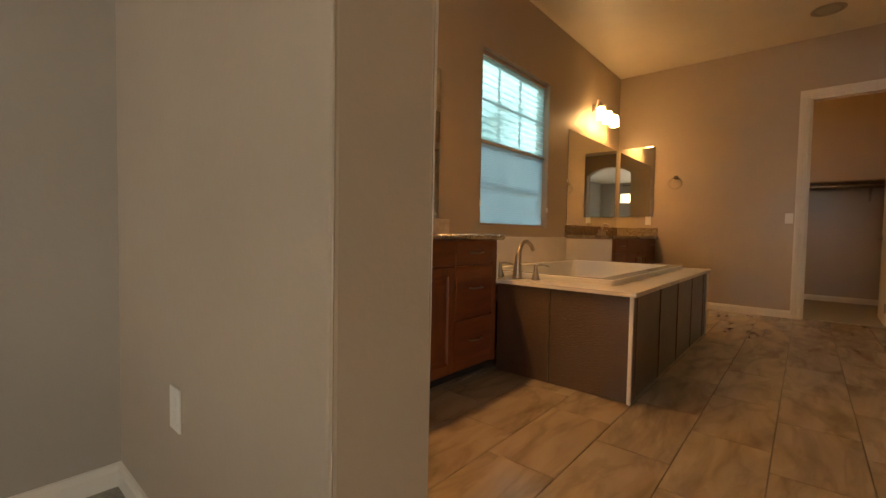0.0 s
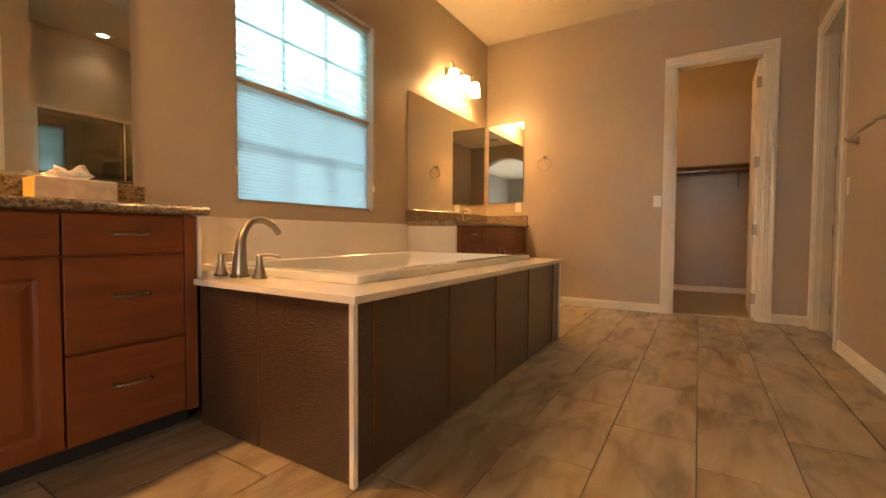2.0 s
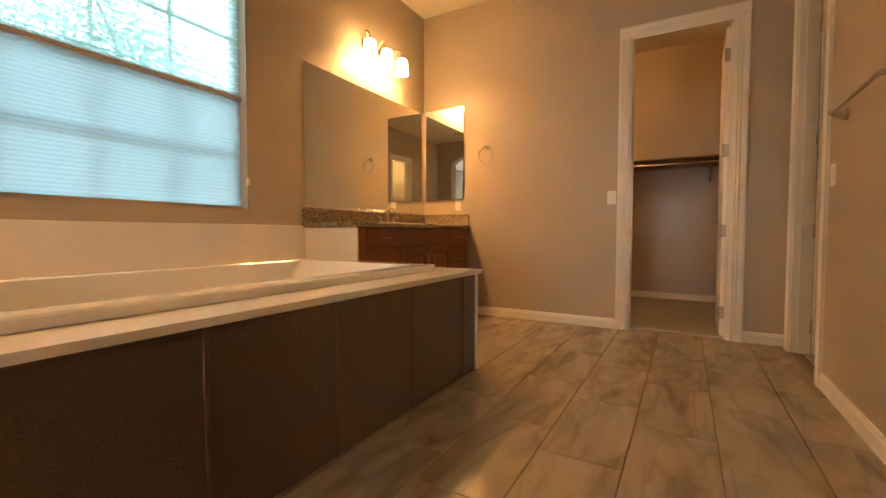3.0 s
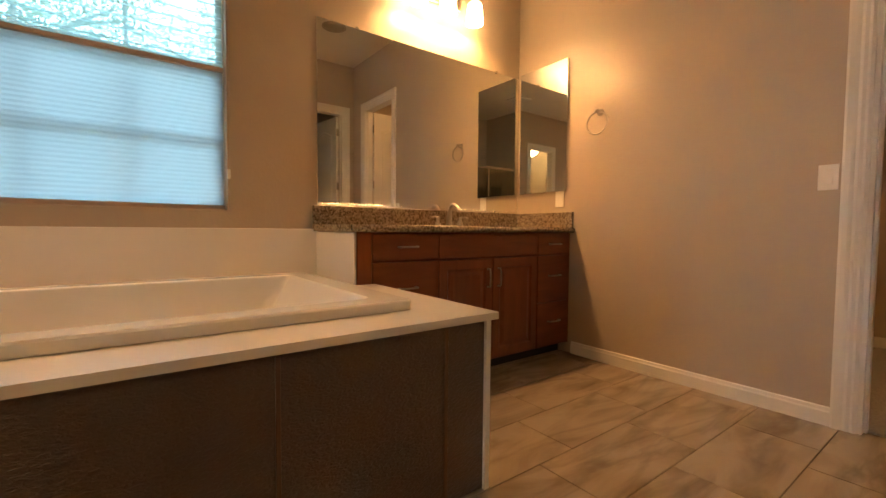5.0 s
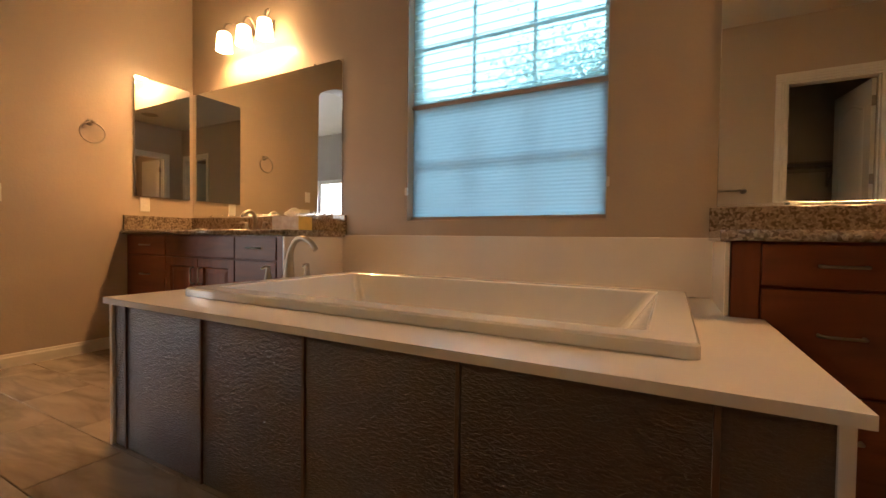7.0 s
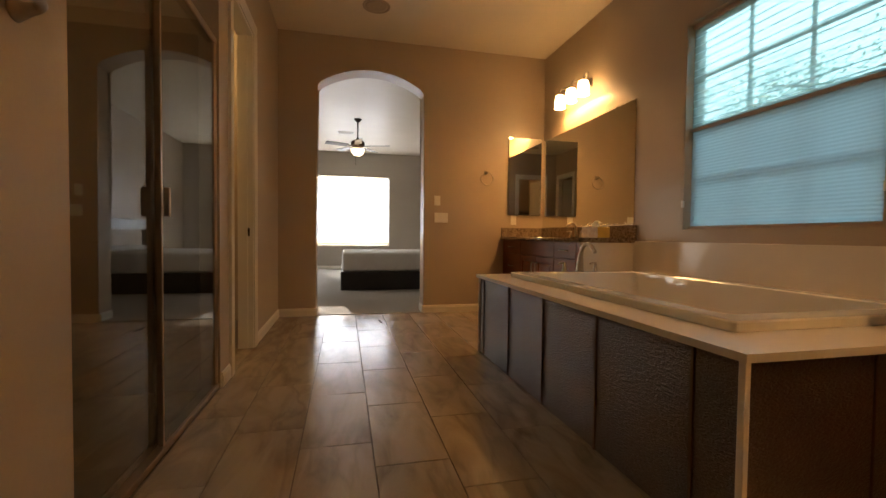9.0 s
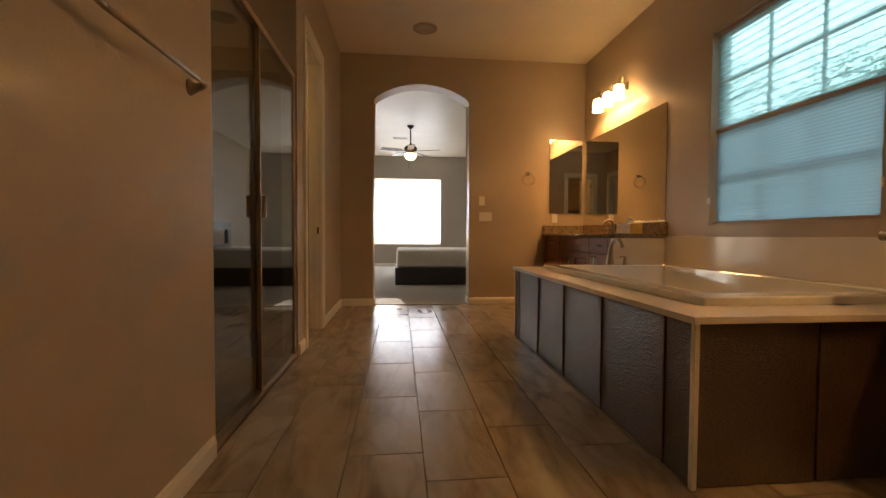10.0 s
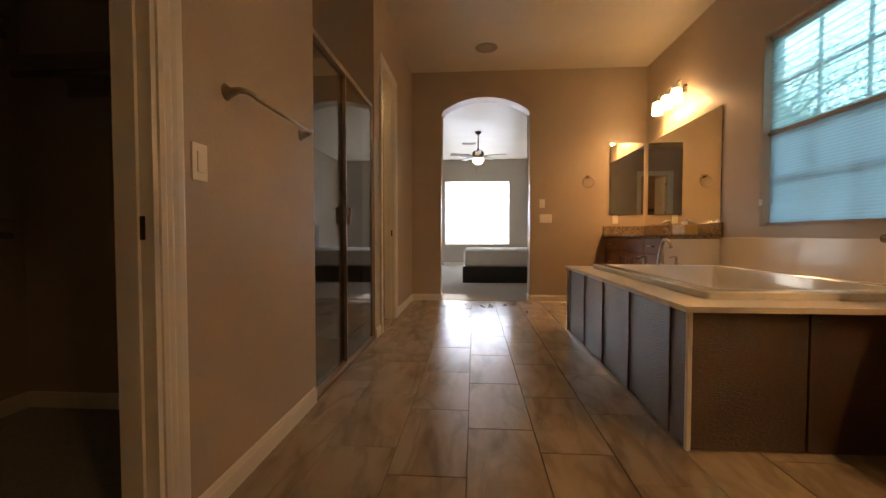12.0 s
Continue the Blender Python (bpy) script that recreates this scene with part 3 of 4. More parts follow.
# ---- window over the tub ----
def window_unit(name, label, x, y0, y1, z0, z1, muntins):
    """A white sash window in a wall that runs along y."""
    w = thing(name, label, "window", kind="structure")
    f = 0.045
    part("window_frame", boxes((x - 0.05, x, y0, y0 + f, z0, z1), (x - 0.05, x, y1 - f, y1, z0, z1), (x - 0.05, x, y0 + f, y1 - f, z0, z0 + f), (x - 0.05, x, y0 + f, y1 - f, z1 - f, z1)), TRIM, w)
    zm = (z0 + z1) / 2
    part("meeting_rail", rbox(x - 0.045, x - 0.005, y0 + f, y1 - f, zm - 0.022, zm + 0.022, 0.003), TRIM, w)
    for a, b in ((z0 + f, zm - 0.022), (zm + 0.022, z1 - f)):
        p = part("pane", boxes((x - 0.028, x - 0.024, y0 + f, y1 - f, a, b)), PANE, w)
        p.visible_shadow = False
        for k in range(1, muntins + 1):
            yy = y0 + f + (y1 - y0 - 2 * f) * k / (muntins + 1)
            part("muntin", rbox(x - 0.036, x - 0.016, yy - 0.009, yy + 0.009, a, b, 0.002, 1), TRIM, w)
        zz = (a + b) / 2
        part("muntin", rbox(x - 0.035, x - 0.017, y0 + f, y1 - f, zz - 0.009, zz + 0.009, 0.002, 1), TRIM, w)
    return w


win_1 = window_unit("window_1", "white framed window with muntins over the bathtub", -0.085, *WIN, 2)
for sp in ((-0.084, -0.002, WIN[0] + 0.0005, WIN[0] + 0.012, WIN[2], WIN[3]), (-0.084, -0.002, WIN[1] - 0.012, WIN[1] - 0.0005, WIN[2], WIN[3]), (-0.084, -0.002, WIN[0] + 0.012, WIN[1] - 0.012, WIN[3] - 0.012, WIN[3] - 0.0005)):
    part("return_liner", boxes(sp), PAINT, win_1)
setting("window_sill_1", rbox(-0.083, -0.002, WIN[0] + 0.001, WIN[1] - 0.001, WIN[2] - 0.001, WIN[2] + 0.012, 0.003), PAINT, "tan painted window sill over the bathtub", "window sill")


def pleats(y0, y1, z0, z1, x, depth, pitch):
    bm = bmesh.new()
    n = max(2, int((z1 - z0) / pitch))
    rows = []
    for k in range(2 * n + 1):
        z = z0 + (z1 - z0) * k / (2 * n)
        xx = x + (depth if k % 2 else 0)
        rows.append((bm.verts.new((xx, y0, z)), bm.verts.new((xx, y1, z))))
    for a, b in zip(rows, rows[1:]):
        bm.faces.new((a[0], a[1], b[1], b[0]))
    return bm


RAIL = 1.715
shade = thing("cellular_shade", "pale cellular window shade, sheer above and dense below its middle rail", "window blind")
part("sheer_cloth", pleats(WIN[0] + 0.022, WIN[1] - 0.022, RAIL + 0.012, WIN[3] - 0.045, -0.060, 0.003, 0.042), SHEER, shade, "sheer pleated upper cloth")
part("dense_cloth", pleats(WIN[0] + 0.022, WIN[1] - 0.022, WIN[2] + 0.035, RAIL - 0.012, -0.060, 0.0016, 0.021), CELL, shade, "dense pleated lower cloth")
zf, k = RAIL + 0.045, 0
while zf < WIN[3] - 0.07:
    part("fold_line", boxes((-0.0565, -0.0555, WIN[0] + 0.023, WIN[1] - 0.023, zf - 0.0028, zf + 0.0028)), SEAM, shade, "doubled cloth along a fold")
    zf += (0.052, 0.061, 0.056)[k % 3]
    k += 1
RAILMAT = material("shade_rail", (0.45, 0.33, 0.24), 0.4)
for nm, z0, z1 in (("headrail", WIN[3] - 0.047, WIN[3] - 0.014), ("middle_rail", RAIL - 0.012, RAIL + 0.012), ("bottom_rail", WIN[2] + 0.013, WIN[2] + 0.036)):
    part(nm, rbox(-0.072, -0.04, WIN[0] + 0.018, WIN[1] - 0.018, z0, z1, 0.004), RAILMAT, shade)
for y in (WIN[0] + 0.006, WIN[1] - 0.006):
    part("cord", tube([(-0.030, y, WIN[3] - 0.03), (-0.006, y, 1.21)], 0.0016, 6), PLASTIC, shade, "thin white pull cord")
    part("cord_cleat", rbox(-0.012, 0.006, y - 0.008, y + 0.008, 1.15, 1.20, 0.003), PLASTIC, shade, "small white cord cleat")


# ---- bathtub and its surround ----
DECK = 0.617
tub = thing("bathtub", "white drop-in soaking tub with raised rectangular rim", "bathtub")


def tub_shell():
    bm = bmesh.new()

    def ring(x0, x1, y0, y1, z, r):
        out = []
        for cx, cy, a0 in ((x1 - r, y1 - r, 0), (x0 + r, y1 - r, 90), (x0 + r, y0 + r, 180), (x1 - r, y0 + r, 270)):
            for k in range(5):
                a = radians(a0 + 90 * k / 4)
                out.append(bm.verts.new((cx + r * math.cos(a), cy + r * math.sin(a), z)))
        return out
    rings = [ring(0.125, 1.228, 1.965, 3.857, DECK + 0.001, 0.02), ring(0.125, 1.228, 1.965, 3.857, DECK + 0.030, 0.02), ring(0.131, 1.222, 1.971, 3.851, DECK + 0.036, 0.02),
             ring(0.208, 1.130, 2.045, 3.750, DECK + 0.036, 0.03), ring(0.216, 1.122, 2.053, 3.742, DECK + 0.030, 0.03),
             ring(0.27, 1.075, 2.19, 3.48, 0.26, 0.08), ring(0.31, 1.035, 2.25, 3.41, 0.215, 0.1)]
    for a, b in zip(rings, rings[1:]):
        for k in range(len(a)):
            bm.faces.new((a[k], a[(k + 1) % len(a)], b[(k + 1) % len(b)], b[k]))
    bm.faces.new(rings[-1])
    return bm


part("shell", tub_shell(), WHITE, tub)
part("drain", lathe([(0.035, 0.2152), (0.035, 0.219), (0.0, 0.2195)], 20, (0.68, 2.42, 0)), NICKEL, tub, "nickel drain", True)

surround = thing("tub_surround", "cream marble tub deck and backsplash on dark brown embossed skirt panels", "tub deck")
VA, VB = 1.765, 3.972
X0, X1, Y0, Y1 = 0.213, 1.125, 2.05, 3.745


EDGE_X, EDGE_S, EDGE_N = 1.425, 1.740, 4.075


def deck_slab():
    xs, ys = (0.001, X0, 0.534, X1, EDGE_X), (EDGE_S, VA, Y0, Y1, VB, EDGE_N)
    bm = grid_slab(xs, ys, DECK - 0.024, DECK, lambda i, j: not (i in (1, 2) and j == 2) and not (i < 2 and j in (0, 4)))
    sharp = [e for e in bm.edges if len(e.link_faces) == 2 and e.calc_face_angle(0) > 1]
    bmesh.ops.bevel(bm, geom=sharp, offset=0.0045, segments=3, affect="EDGES", profile=0.5)
    return bm


part("deck", deck_slab(), MARBLE, surround)
part("backsplash", rbox(0.001, 0.02, VA, VB, DECK + 0.0005, 0.893, 0.003), MARBLE, surround)
part("side_splash", rbox(0.02, 0.53, VA - 0.003, VA + 0.012, DECK + 0.0005, 0.877, 0.003), MARBLE, surround)
part("side_splash", rbox(0.02, 0.53, VB - 0.012, VB + 0.003, DECK + 0.0005, 0.877, 0.003), MARBLE, surround)
# Carcass in the shadow colour, so the panel gaps read dark.
part("carcass", boxes((0.001, X0 - 0.02, VA + 0.002, VB - 0.002, 0, DECK - 0.026), (X1 + 0.04, 1.378, 1.780, 4.028, 0, DECK - 0.026), (0.545, X1 + 0.04, 1.780, 1.83, 0, DECK - 0.026), (0.545, X1 + 0.04, 3.975, 4.028, 0, DECK - 0.026)), GAP_SHADOW, surround)
SEAMS = [1.763, 1.862, 2.362, 2.855, 3.358, 3.874, 4.046]
for a, b in zip(SEAMS, SEAMS[1:]):
    part("panel", rbox(1.380, 1.396, a + 0.003, b - 0.003, 0.004, DECK - 0.025, 0.003, 2), PANEL, surround, "dark brown embossed skirt panel")
    if a > SEAMS[0]:
        part("seam_strip", rbox(1.380, 1.402, a - 0.006, a + 0.006, 0.004, DECK - 0.026, 0.001, 1), SEAM_TRIM, surround, "lighter brown seam strip")
for y, s in ((SEAMS[0], 1), (SEAMS[-1], -1)):
    ya, yb = sorted((y, y + s * 0.016))
    for a, b in ((0.534, 0.915), (0.92, 1.394)):
        part("panel", rbox(a + 0.002, b - 0.002, ya, yb, 0.004, DECK - 0.025, 0.003, 2), PANEL, surround, "dark brown embossed skirt panel")
    part("corner_trim", rbox(1.388, 1.408, *sorted((y - s * 0.012, y + s * 0.010)), 0.001, DECK - 0.024, 0.003), MARBLE, surround, "white corner trim")


def curve_points(pts, n=6):
    """Catmull-Rom through pts."""
    p = [Vector(q) for q in pts]
    p = [2 * p[0] - p[1]] + p + [2 * p[-1] - p[-2]]
    out = []
    for i in range(1, len(p) - 2):
        for k in range(n):
            t = k / n
            out.append(0.5 * ((2 * p[i]) + (p[i + 1] - p[i - 1]) * t + (2 * p[i - 1] - 5 * p[i] + 4 * p[i + 1] - p[i + 2]) * t * t + (3 * p[i] - p[i - 1] - 3 * p[i + 1] + p[i + 2]) * t ** 3))
    out.append(p[-2])
    return out


tub_tap = thing("tub_faucet", "brushed nickel high-arc tub filler with two lever handles", "faucet")
sp = curve_points([(0.605, 1.90 + u, DECK + v) for u, v in ((0, 0), (0.002, 0.09), (0.013, 0.17), (0.053, 0.235), (0.113, 0.25), (0.168, 0.228), (0.205, 0.19))])
part("spout", tube(sp, [0.036 - 0.02 * min(1, k / 14) for k in range(len(sp))], 14), NICKEL, tub_tap, smooth=True)
part("spout_base", lathe([(0.04, 0.0005), (0.04, 0.008), (0.034, 0.014), (0.02, 0.015)], 20, (0.605, 1.90, DECK)), NICKEL, tub_tap, smooth=True)
for hx in (0.467, 0.743):
    h = part("handle", lathe([(0.03, 0.0005), (0.03, 0.006), (0.024, 0.02), (0.015, 0.055), (0.012, 0.085), (0.013, 0.098), (0.004, 0.104)], 18, (hx, 1.90, DECK)), NICKEL, tub_tap, smooth=True)
    part("lever", tube(curve_points([(hx, 1.90, DECK + 0.092), (hx + 0.02, 1.913, DECK + 0.1), (hx + 0.055, 1.933, DECK + 0.098), (hx + 0.075, 1.943, DECK + 0.092)], 4), 0.0065, 8), NICKEL, h, smooth=True)


# ---- vanities ----
def pull(parent, x, y, z, upright):
    """A nickel bar pull on a front that faces +x."""
    L = 0.055
    pts = [(x, -L, 0), (x + 0.02, -L, 0), (x + 0.026, -L * 0.7, 0), (x + 0.028, 0, 0), (x + 0.026, L * 0.7, 0), (x + 0.02, L, 0), (x, L, 0)]
    pts = [(px, y + (0 if upright else u), z + (u if upright else 0)) for px, u, _ in pts]
    part("pull", tube(pts, [0.006, 0.006, 0.0055, 0.005, 0.0055, 0.006, 0.006], 8), NICKEL, parent, "brushed nickel bar pull", True)


def front(parent, name, x, y0, y1, z0, z1, panelled, mat):
    if not panelled:
        return part(name, rbox(x - 0.019, x, y0, y1, z0, z1, 0.003), mat, parent)
    f = 0.058
    bm = bmesh.new()
    loops = []
    for inset, h in ((0, -0.019), (0, -0.003), (0.003, 0), (f, 0), (f + 0.004, -0.004), (f + 0.010, -0.009), (f + 0.016, -0.009), (f + 0.042, -0.002)):
        loops.append([bm.verts.new((x + h, *p)) for p in ((y0 + inset, z0 + inset), (y1 - inset, z0 + inset), (y1 - inset, z1 - inset), (y0 + inset, z1 - inset))])
    for a, b in zip(loops, loops[1:]):
        for k in range(4):
            bm.faces.new((a[k], a[(k + 1) % 4], b[(k + 1) % 4], b[k]))
    bm.faces.new(loops[0][::-1])
    bm.faces.new(loops[-1])
    return part(name, bm, mat, parent)


def vanity(y0, y1, cuts, label):
    """A cherry vanity base against the window wall. cuts: where the drawers and doors begin and end."""
    v = thing("vanity_cabinet", label, "vanity", "vanity cabinets")
    FX = 0.53
    part("body", boxes((0.001, FX - 0.02, y0 + 0.001, y1 - 0.001, 0.075, 0.879)), CHERRY, v)
    # The shade under the cabinet is put into the toe kick's colour.
    part("toe_kick", boxes((0.01, FX - 0.085, y0 + 0.005, y1 - 0.005, 0, 0.075)), GAP_SHADOW, v)
    a, m0, m1, b = cuts
    for c, e in ((y0, a - 0.004), (b + 0.004, y1)):
        part("filler", rbox(FX - 0.022, FX - 0.003, c + 0.001, e, 0.075 if e - c < 0.05 else 0.002, 0.878, 0.002, 1), CHERRY, v)
    g = 0.006
    rows = ((0.731, 0.872), (0.400, 0.721), (0.085, 0.390))
    for c, e in ((a, m0 - g), (m1 + g, b)):
        for z0, z1 in rows:
            d = front(v, "drawer", FX, c, e, z0, z1, False, CHERRY_H)
            pull(d, FX, (c + e) / 2, (z0 + z1) / 2 + (0 if z1 > 0.8 else 0.02), False)
    front(v, "false_front", FX, m0, m1, 0.731, 0.872, False, CHERRY_H)
    mid = (m0 + m1) / 2
    for c, e, py in ((m0, mid - 0.002, mid - 0.045), (mid + 0.002, m1, mid + 0.045)):
        d = front(v, "door", FX, c, e, 0.085, 0.721, True, CHERRY)
        pull(d, FX, py, 0.60, True)
    return v


vanity(0.0, VA - 0.006, (0.03, 0.54, 1.317, 1.705), "cherry wood vanity cabinet by the archway")
vanity(VB + 0.006, D, (4.064, 4.482, 5.312, D - 0.012), "cherry wood vanity cabinet by the end wall")


def counter(y0, y1, wall_y, label):
    c = thing("vanity_countertop", label, "countertop", "vanity countertops")
    basin_y = 0.93 if y0 < 1 else 4.90
    z0, z1 = 0.8795, 0.918
    bx0, bx1, by0, by1 = 0.13, 0.44, basin_y - 0.21, basin_y + 0.21
    part("slab", grid_slab((0.001, bx0, bx1, 0.552), (y0, by0, by1, y1), z0, z1, lambda i, j: (i, j) != (1, 1)), GRANITE, c)
    part("front_edge", tube([(0.552, y0, (z0 + z1) / 2), (0.552, y1, (z0 + z1) / 2)], 0.0193, 12), GRANITE, c, smooth=True)
    part("backsplash", rbox(0.001, 0.021, y0, y1, z1, 1.03, 0.002, 1), GRANITE, c)
    s = (wall_y, wall_y + 0.02) if wall_y < 1 else (wall_y - 0.02, wall_y)
    part("side_splash", rbox(0.0215, 0.555, s[0] + 0.0005, s[1] - 0.0005, z1, 1.03, 0.002, 1), GRANITE, c)
    sink = lathe([(0.225, -0.003), (0.21, -0.02), (0.17, -0.09), (0.08, -0.13), (0.02, -0.135)], 28)
    for vv in sink.verts:
        vv.co = (bx0 + 0.155 + vv.co.x * 0.74, basin_y + vv.co.y, z0 + vv.co.z)
    part("basin", sink, WHITE, c, "white undermount basin", True)
    return c


counter(0.0005, VA + 0.028, 0, "speckled brown granite countertop with backsplash by the archway")
counter(VB - 0.028, D - 0.0005, D, "speckled brown granite countertop with backsplash by the end wall")


def basin_tap(y):
    t = thing("basin_faucet", "brushed nickel widespread basin faucet on the granite", "faucet", "basin faucets")
    z = 0.918
    pts = curve_points([(0.075, y, z), (0.075, y, z + 0.08), (0.085, y, z + 0.135), (0.12, y, z + 0.15), (0.165, y, z + 0.132), (0.185, y, z + 0.105)])
    part("spout", tube(pts, [0.021 - 0.008 * min(1, k / 12) for k in range(len(pts))], 12), NICKEL, t, smooth=True)
    for s in (-0.1, 0.1):
        h = part("handle", lathe([(0.024, 0.0005), (0.022, 0.012), (0.012, 0.04), (0.011, 0.065), (0.004, 0.07)], 16, (0.075, y + s, z)), NICKEL, t, smooth=True)
        part("lever", tube([(0.075, y + s, z + 0.062), (0.085, y + s + s * 0.3, z + 0.068), (0.09, y + s + s * 0.6, z + 0.062)], 0.0055, 8), NICKEL, h, smooth=True)
    return t


basin_tap(0.93)
basin_tap(4.90)

tb = thing("tissue_box", "yellow patterned tissue box with a white tissue sticking out", "tissue box")
part("carton", rbox(0.125, 0.25, 1.335, 1.59, 0.9182, 1.015, 0.003), CARD, tb)
for ya, yb in ((1.3335, 1.3349), (1.5901, 1.5915)):
    part("end_panel", boxes((0.1275, 0.2475, ya, yb, 0.920, 1.013)), YELLOW, tb, "yellow end panel")
tz = bmesh.new()
rr = random.Random(4)
grid_rows = []
for i in range(9):
    row = []
    for j in range(5):
        u, w = i / 8, j / 4
        row.append(tz.verts.new((0.18 + 0.03 * math.sin(7 * u + 3 * w) * w + rr.uniform(-0.006, 0.006), 1.40 + 0.12 * u + 0.02 * math.sin(9 * w + 4 * u), 1.012 + w * (0.03 + 0.035 * math.sin(5 * u + 0.6) ** 2) + rr.uniform(-0.003, 0.003))))
    grid_rows.append(row)
for a, b in zip(grid_rows, grid_rows[1:]):
    for k in range(4):
        tz.faces.new((a[k], a[k + 1], b[k + 1], b[k]))
tis = part("tissue", tz, TISSUE, tb, "crumpled white tissue", True)
mod = tis.modifiers.new("thick", "SOLIDIFY")
mod.thickness = 0.001


# ---- mirrors ----
def mirror(name, label, span):
    m = thing(name, label, "mirror")
    x0, x1, y0, y1, z0, z1 = span
    part("glass", rbox(*span, 0.0025, 1), MIRROR, m)
    horizontal_y = (x1 - x0) < (y1 - y0)
    if horizontal_y:
        part("channel", rbox(x0, x1 + 0.004, y0, y1, z0 - 0.010, z0 + 0.004, 0.001, 1), CHROME, m, "bright metal bottom channel")
    for f in (0.15, 0.85):
        for z, s in ((z1, 1), (z0, -1)):
            if horizontal_y:
                yc = y0 + (y1 - y0) * f
                part("clip", rbox(x0, x1 + 0.004, yc - 0.01, yc + 0.01, *sorted((z - s * 0.012, z + s * 0.008)), 0.001, 1), CHROME, m, "small clear mirror clip")
    return m


mirror("wall_mirror", "wide frameless vanity mirror on the window wall by the archway", (0.001, 0.007, 0.012, 1.752, 1.043, 2.123))
mirror("wall_mirror", "wide frameless vanity mirror on the window wall by the end wall", (0.001, 0.007, 3.972, D - 0.012, 1.043, 2.123))
mirror("small_mirror", "narrow frameless mirror cabinet door on the archway wall", (0.036, 0.478, 0.001, 0.018, 1.187, 2.145))
mirror("small_mirror", "narrow frameless mirror cabinet door on the end wall", (0.036, 0.495, D - 0.018, D - 0.001, 1.187, 2.145))


# ---- vanity lights ----
def vanity_light(yc, label, power):
    f = thing("vanity_light", label, "wall lamp", "vanity lights")
    z = 2.50
    plate = rbox(0.001, 0.022, yc - 0.20, yc + 0.20, z - 0.045, z + 0.045, 0.01, 3)
    part("backplate", plate, NICKEL, f)
    for k in (-1, 0, 1):
        y = yc + k * 0.235
        arm = curve_points([(0.02, yc + k * 0.14, z), (0.05, yc + k * 0.16, z + 0.05), (0.09, y, z + 0.075), (0.125, y, z + 0.05), (0.13, y, z + 0.012)], 5)
        part("arm", tube(arm, 0.0075, 8), NICKEL, f, smooth=True)
        part("socket", lathe([(0.014, 0.014), (0.022, 0.008), (0.024, -0.012), (0.02, -0.02)], 16, (0.13, y, z)), NICKEL, f, smooth=True)
        gl = lathe([(0.028, -0.010), (0.046, -0.020), (0.053, -0.05), (0.060, -0.155)], 24, (0.13, y, z))
        bmesh.ops.delete(gl, geom=[q for q in gl.faces if len(q.verts) > 4 and q.calc_center_median().z < z - 0.1], context="FACES_ONLY")
        part("glass_shade", gl, SHADE_GLOW, f, "lit frosted glass shade", True)
        bulb(0.13, y, z - 0.10, power, radius=0.05)
    return f


vanity_light(0.87, "brushed nickel three-light lamp with lit shades by the archway", 18.5)
vanity_light(4.83, "brushed nickel three-light lamp with lit shades by the end wall", 8.7)


# ---- towel rings, bar, switches ----
def towel_ring(x, wall_y, s):
    r = thing("towel_ring", "brushed nickel towel ring on the wall", "towel ring", "towel rings")
    y = wall_y
    part("mount", lathe([(0.024, 0), (0.022, s * 0.008), (0.012, s * 0.02), (0.011, s * 0.05), (0.015, s * 0.056), (0.003, s * 0.062)], 18, (x, y + s * 0.0005, 1.70), "y"), NICKEL, r, smooth=True)
    part("ring", tube([(x + 0.078 * math.sin(a), y + s * 0.045, 1.695 - 0.074 - 0.074 * -math.cos(a)) for a in [2 * math.pi * k / 36 for k in range(36)]], 0.0062, 8, True), NICKEL, r, smooth=True)


towel_ring(0.765, 0.0, 1)
towel_ring(0.755, D, -1)

bar = thing("towel_bar", "brushed nickel towel bar with flared ends on the wall", "towel bar")
for y, s in ((3.815, 1), (4.45, -1)):
    part("post", tube(curve_points([(W - 0.0005, y, 1.412), (W - 0.02, y, 1.412), (W - 0.05, y + s * 0.005, 1.419), (W - 0.068, y + s * 0.04, 1.419), (W - 0.07, y + s * 0.09, 1.412)], 4),
                      [0.03, 0.027, 0.024, 0.02, 0.017, 0.015, 0.014, 0.013, 0.012, 0.012, 0.011, 0.011, 0.010, 0.010, 0.009, 0.009, 0.008][:17], 14), NICKEL, bar, smooth=True)
part("rod", tube([(W - 0.07, 3.895, 1.412), (W - 0.07, 4.37, 1.412)], 0.008, 12), NICKEL, bar, smooth=True)


def wall_plate(name, label, category, at, turn, width=0.073, toggles=1, kind="rocker"):
    """A plate in the xz plane that faces -y before it is turned."""
    p = thing(name, label, category)
    part("plate", rbox(-width / 2, width / 2, -0.006, 0, -0.058, 0.058, 0.002), PLASTIC, p)
    for k in range(toggles):
        x = (k - (toggles - 1) / 2) * 0.046
        if kind == "rocker":
            part("rocker", rbox(x - 0.0165, x + 0.0165, -0.010, -0.006, -0.033, 0.033, 0.002), PLASTIC, p)
        else:
            for z in (-0.02, 0.02):
                part("receptacle", rbox(x - 0.016, x + 0.016, -0.008, -0.006, z - 0.014, z + 0.014, 0.001, 1), PLASTIC, p)
    p.matrix_basis = pose(*at, 0, 0, turn)
    return p


